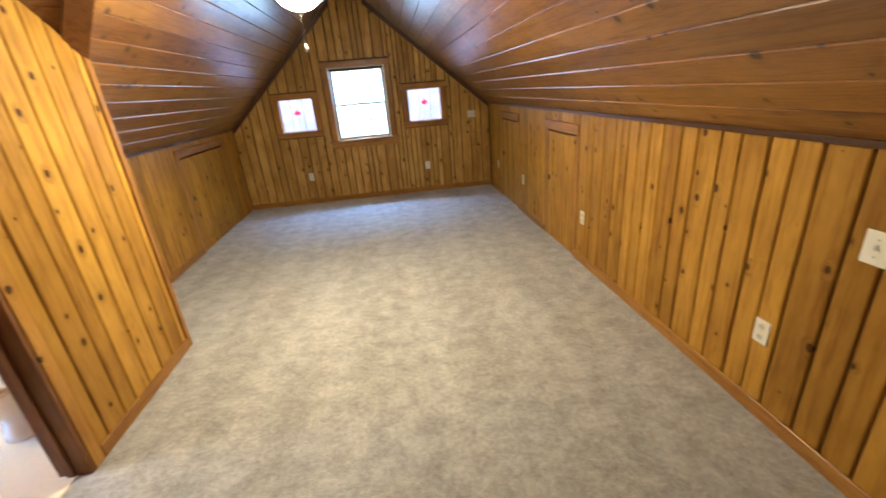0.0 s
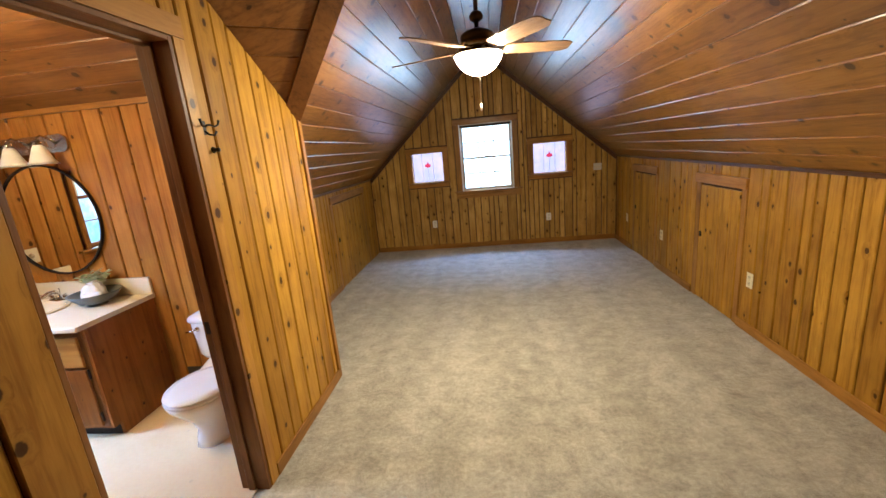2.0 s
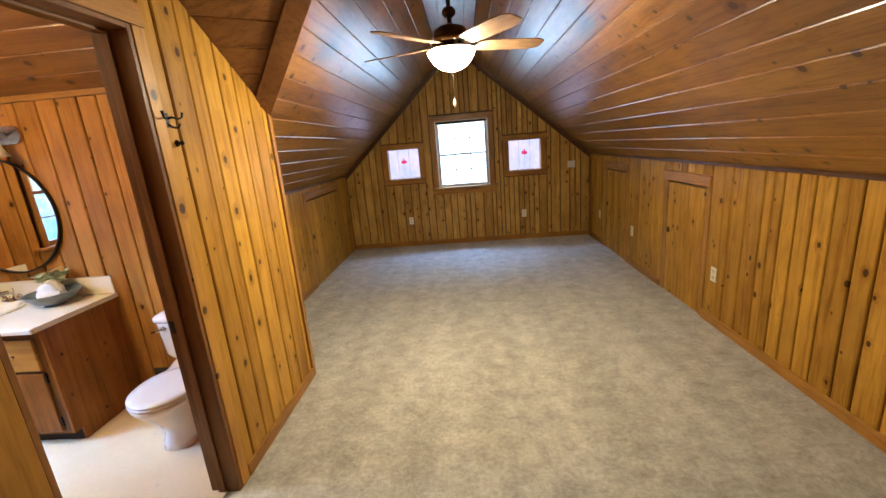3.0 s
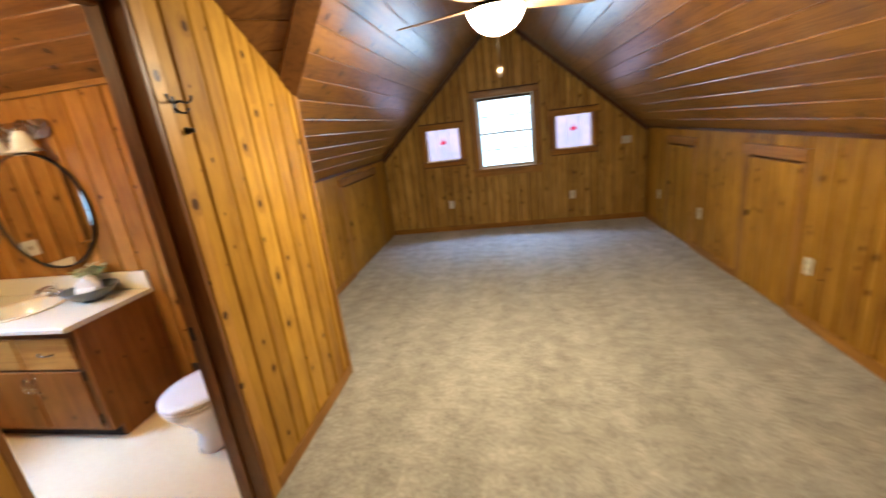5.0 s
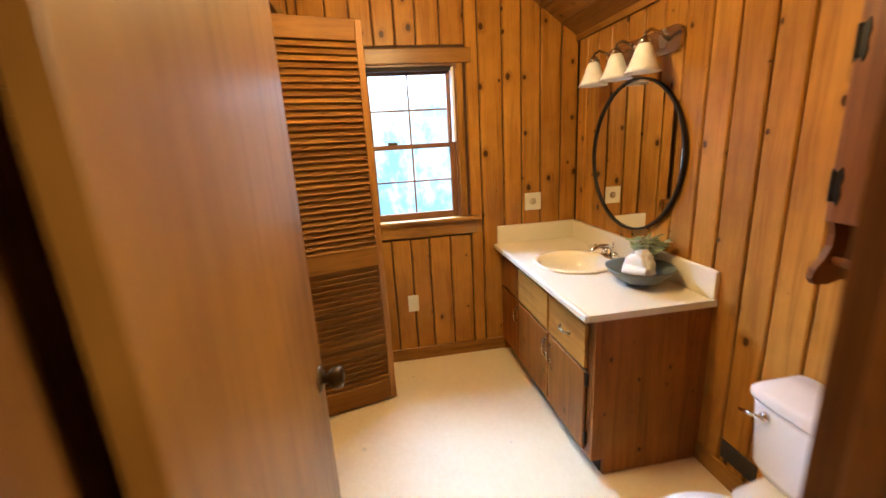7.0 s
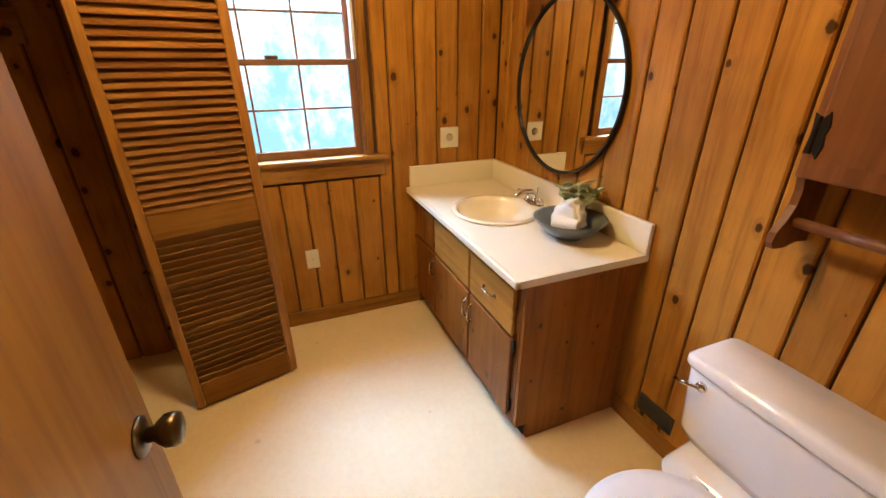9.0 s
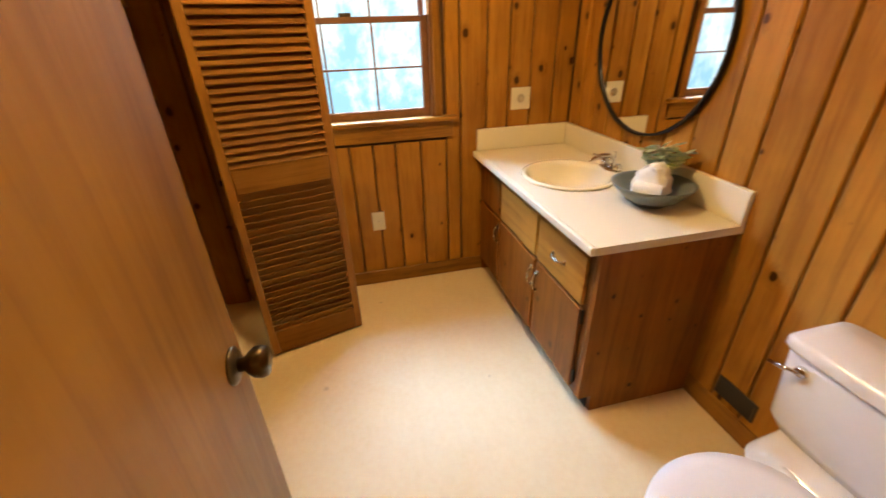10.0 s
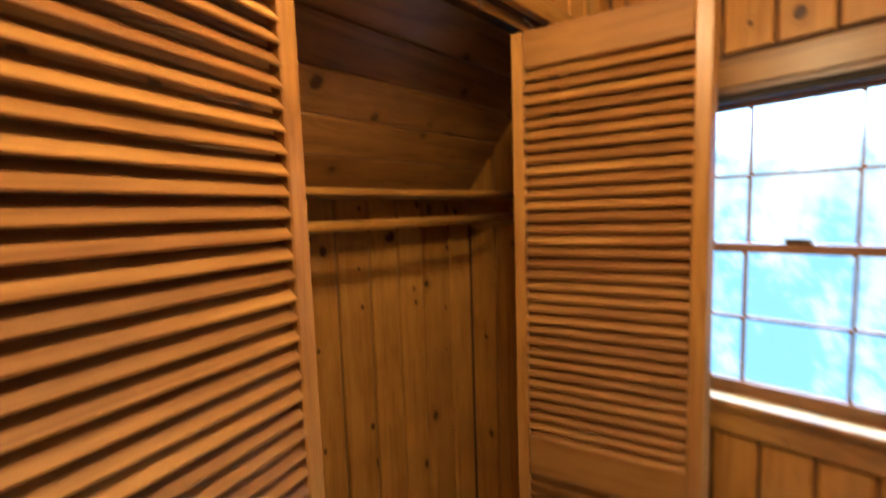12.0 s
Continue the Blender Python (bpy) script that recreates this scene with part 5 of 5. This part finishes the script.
# ---- wall plates ----
def outlet(m, label, flat=False):
    o = thing("outlet", m, label, "wall outlet", "wall plates")
    part("plate", boxed(-0.036, 0.036, -0.006, 0.0, -0.058, 0.058, 0.004, 2), M_PLATE, o)
    if not flat:
        for z in (-0.025, 0.025):
            r = part("receptacle", prism([(0.016 * math.cos(a) if abs(math.cos(a)) < 0.9 else math.copysign(0.0145, math.cos(a)), z + 0.015 * math.sin(a)) for a in [2 * math.pi * i / 16 for i in range(16)]], (-0.0085, -0.0062), "y"), M_PLATE2, o)
            for x in (-0.006, 0.006):
                part("slot", boxed(x - 0.001, x + 0.001, -0.0092, -0.0086, z - 0.001, z + 0.007), M_SLOT, r)
    part("screw", lathe([(0.0, 0.0), (0.003, 0.0), (0.0, 0.0012)], 8), M_NICKEL, o, m=pose(0, -0.0061, 0, 90))
    return o


o1_ = outlet(pose(XR - 0.002, 4.053, 0.415, 0, 0, -90), "ivory double outlet low on the pine wall")
for y in (2.25, 5.675, 6.85):
    copy_thing(o1_, pose(XR - 0.002, y, 0.42, 0, 0, -90))
for x in (-1.391, 0.417):
    copy_thing(o1_, pose(x, YG - 0.002, 0.417))
outlet(pose(XW + 0.002, 2.218, 0.425, 0, 0, 90), "blank ivory plate below the bathroom window", True)


def switch(m, label, w):
    s = thing("light_switch", m, label, "switch", "wall plates")
    part("plate", boxed(-w, w, -0.006, 0.0, -0.058, 0.058, 0.004, 2), M_PLATE, s)
    for x in ((0.0,) if w < 0.045 else (-0.023, 0.023)):
        part("toggle", boxed(x - 0.005, x + 0.005, -0.016, -0.0062, -0.004, 0.016, 0.002), M_PLATE2, s)
        for z in (-0.03, 0.03):
            part("screw", lathe([(0.0, 0.0), (0.003, 0.0), (0.0, 0.0012)], 8), M_NICKEL, s, m=pose(x, -0.0061, z, 90))
    return s


switch(pose(XR - 0.002, 1.93, 0.943, 0, 0, -90), "ivory light switch on the knee wall", 0.042)
bs = thing("light_switch", pose(XW + 0.002, 3.068, 1.055, 0, 0, 90), "square ivory plate with a grey dial beside the mirror", "switch", "wall plates")
part("plate", boxed(-0.056, 0.056, -0.006, 0.0, -0.058, 0.058, 0.004, 2), M_PLATE, bs)
part("dial", lathe([(0.0, 0.0), (0.022, 0.0), (0.02, 0.006), (0.012, 0.014), (0.0, 0.015)], 24), M_VENT, bs, "grey dial", m=pose(0, -0.0061, 0, 90), smooth=True)
th = thing("wall_control", pose(1.155, YG - 0.002, 1.13), "small pale green-grey wall control on the gable", "thermostat")
part("cover", boxed(-0.058, 0.058, -0.022, 0.0, -0.05, 0.05, 0.005, 2), M_PLATE2, th)
part("grille", boxed(-0.04, 0.04, -0.0235, -0.0222, -0.03, 0.005), M_VENT, th)

# ---- coat hook ----
hk = thing("coat_hook", pose(XP + 0.001, 2.588, 1.765, 0, 0, 90), "black wrought iron double coat hook on the partition", "coat hook")
part("plate", boxed(-0.012, 0.012, -0.004, 0.0, -0.03, 0.028, 0.001), M_IRON, hk)
for s in (-1, 1):
    part("prong", tube([(0, -0.004, 0.005), (0.018 * s, -0.014, 0.012), (0.04 * s, -0.024, 0.004), (0.055 * s, -0.032, 0.012), (0.06 * s, -0.034, 0.03)], [0.005, 0.0045, 0.004, 0.004, 0.006], 8), M_IRON, hk, smooth=True)
part("lower_hook", tube([(0, -0.004, -0.015), (0, -0.02, -0.03), (0.012, -0.036, -0.034), (0.02, -0.042, -0.018)], [0.005, 0.0045, 0.004, 0.006], 8), M_IRON, hk, smooth=True)
hk2 = thing("coat_peg", pose(XP + 0.001, 2.622, 1.672, 0, 0, 90), "small black iron knob below the coat hook", "coat peg")
part("button", lathe([(0.0, 0.0), (0.015, 0.0), (0.012, 0.006), (0.006, 0.012), (0.010, 0.022), (0.008, 0.03), (0.0, 0.032)], 16), M_IRON, hk2, m=pose(0, 0, 0, 90), smooth=True)

# ---- boards of the walls ----
boards(wall_gable, 0, (0, YG), XL, XR, zero, roof, roof_slope, [(-0.985, -0.005, 0.85, 2.02), (-1.76, -1.10, 1.0, 1.645), (0.125, 0.79, 1.0, 1.645)], M_GABLE, 0.125, 0.150, 3, (-0.626, -0.497, -0.347, -0.21, -0.069, 0.066, 0.20, 0.352, 0.51, 0.665, 0.851, 0.99, 1.138, 1.301), 0.013)
boards(wall_right, -90, (XR, 0), -YG, -YB, zero, lambda u: KR, zero, [(-a[1] - 0.09, -a[0] + 0.07, 0.0, a[3] + 0.09) for a in (RD1, RD2)], M_WALL, 0.11, 0.165, 5, (-3.935, -3.773, -3.615, -3.45, -3.338, -3.225, -3.098), 0.010)
boards(wall_left, 90, (XL, 0), YE, YG, zero, lambda u: KL, zero, [(LD[0] - 0.08, LD[1] + 0.08, 0.0, LD[3] + 0.09)], M_WALL, 0.1, 0.15, 7)
for u0, u1 in ((YB, 1.470), (1.470, 1.612), (1.612, YE - 0.035)):
    boards(wall_part, 90, (XP, 0), u0, u1, zero, part_top, lambda u: -1 / 1.58 if part_top(u) < ZF - 0.01 else 0.0, [(DY0 - 0.152, DY1 + 0.07, 0.0, DZ + 0.085)], M_WALL, 0.1, 0.15, 11, (2.655, 2.80, 2.905, 3.045, 3.187, 3.318, 3.448))
boards(wall_part, -90, (XPI, 0), -YM, -YC, zero, lambda u: bath_roof(-u), lambda u: BS if -u > BR else -BS, [(-DY1 - 0.06, -DY0 + 0.06, 0.0, DZ + 0.06)], M_BATH, 0.1, 0.15, 13)
boards(wall_mirror, 0, (0, YM), XW, XPI, zero, lambda u: BK, zero, [], M_BATH, 0.12, 0.165, 17, (-4.0, -3.875, -3.74, -3.60, -3.465, -3.33, -3.19, -3.046, -2.917, -2.776, -2.65, -2.513, -2.38, -2.253, -2.12, -1.98))
boards(wall_window, 90, (XW, 0), YC, YM, zero, bath_roof, lambda u: -BS if u > BR else BS, [(1.70, 2.64, 0.865, 2.03)], M_BATH, 0.11, 0.16, 19, (1.85, 1.98, 2.105, 2.23, 2.352, 2.494, 2.722, 2.872, 2.995, 3.122, 3.262))
boards(wall_window, 90, (XW, 0), YCB, YC - 0.1, zero, lambda u: 1.68 + (u - YCB) * 1.16, lambda u: 1.16, [], M_BATH, 0.1, 0.15, 23)
boards(wall_closet, 180, (0, YC), -XPI, -XW, zero, lambda u: bath_roof(YC), zero, [(-CO[1] - 0.055, -CO[0] + 0.055, 0.0, CO[3] + 0.06)], M_BATH, 0.1, 0.15, 29)
boards(wall_cback, 180, (0, YCB), -XPI, -XW, zero, lambda u: 1.68, zero, [], M_BATH, 0.11, 0.17, 31)
boards(wall_back, 180, (0, YB), -XR, -XP, zero, lambda u: roof(-u) if -u > FXL else ZF, lambda u: -roof_slope(-u) if -u > FXL else 0.0, [], M_WALL, 0.11, 0.16, 37)
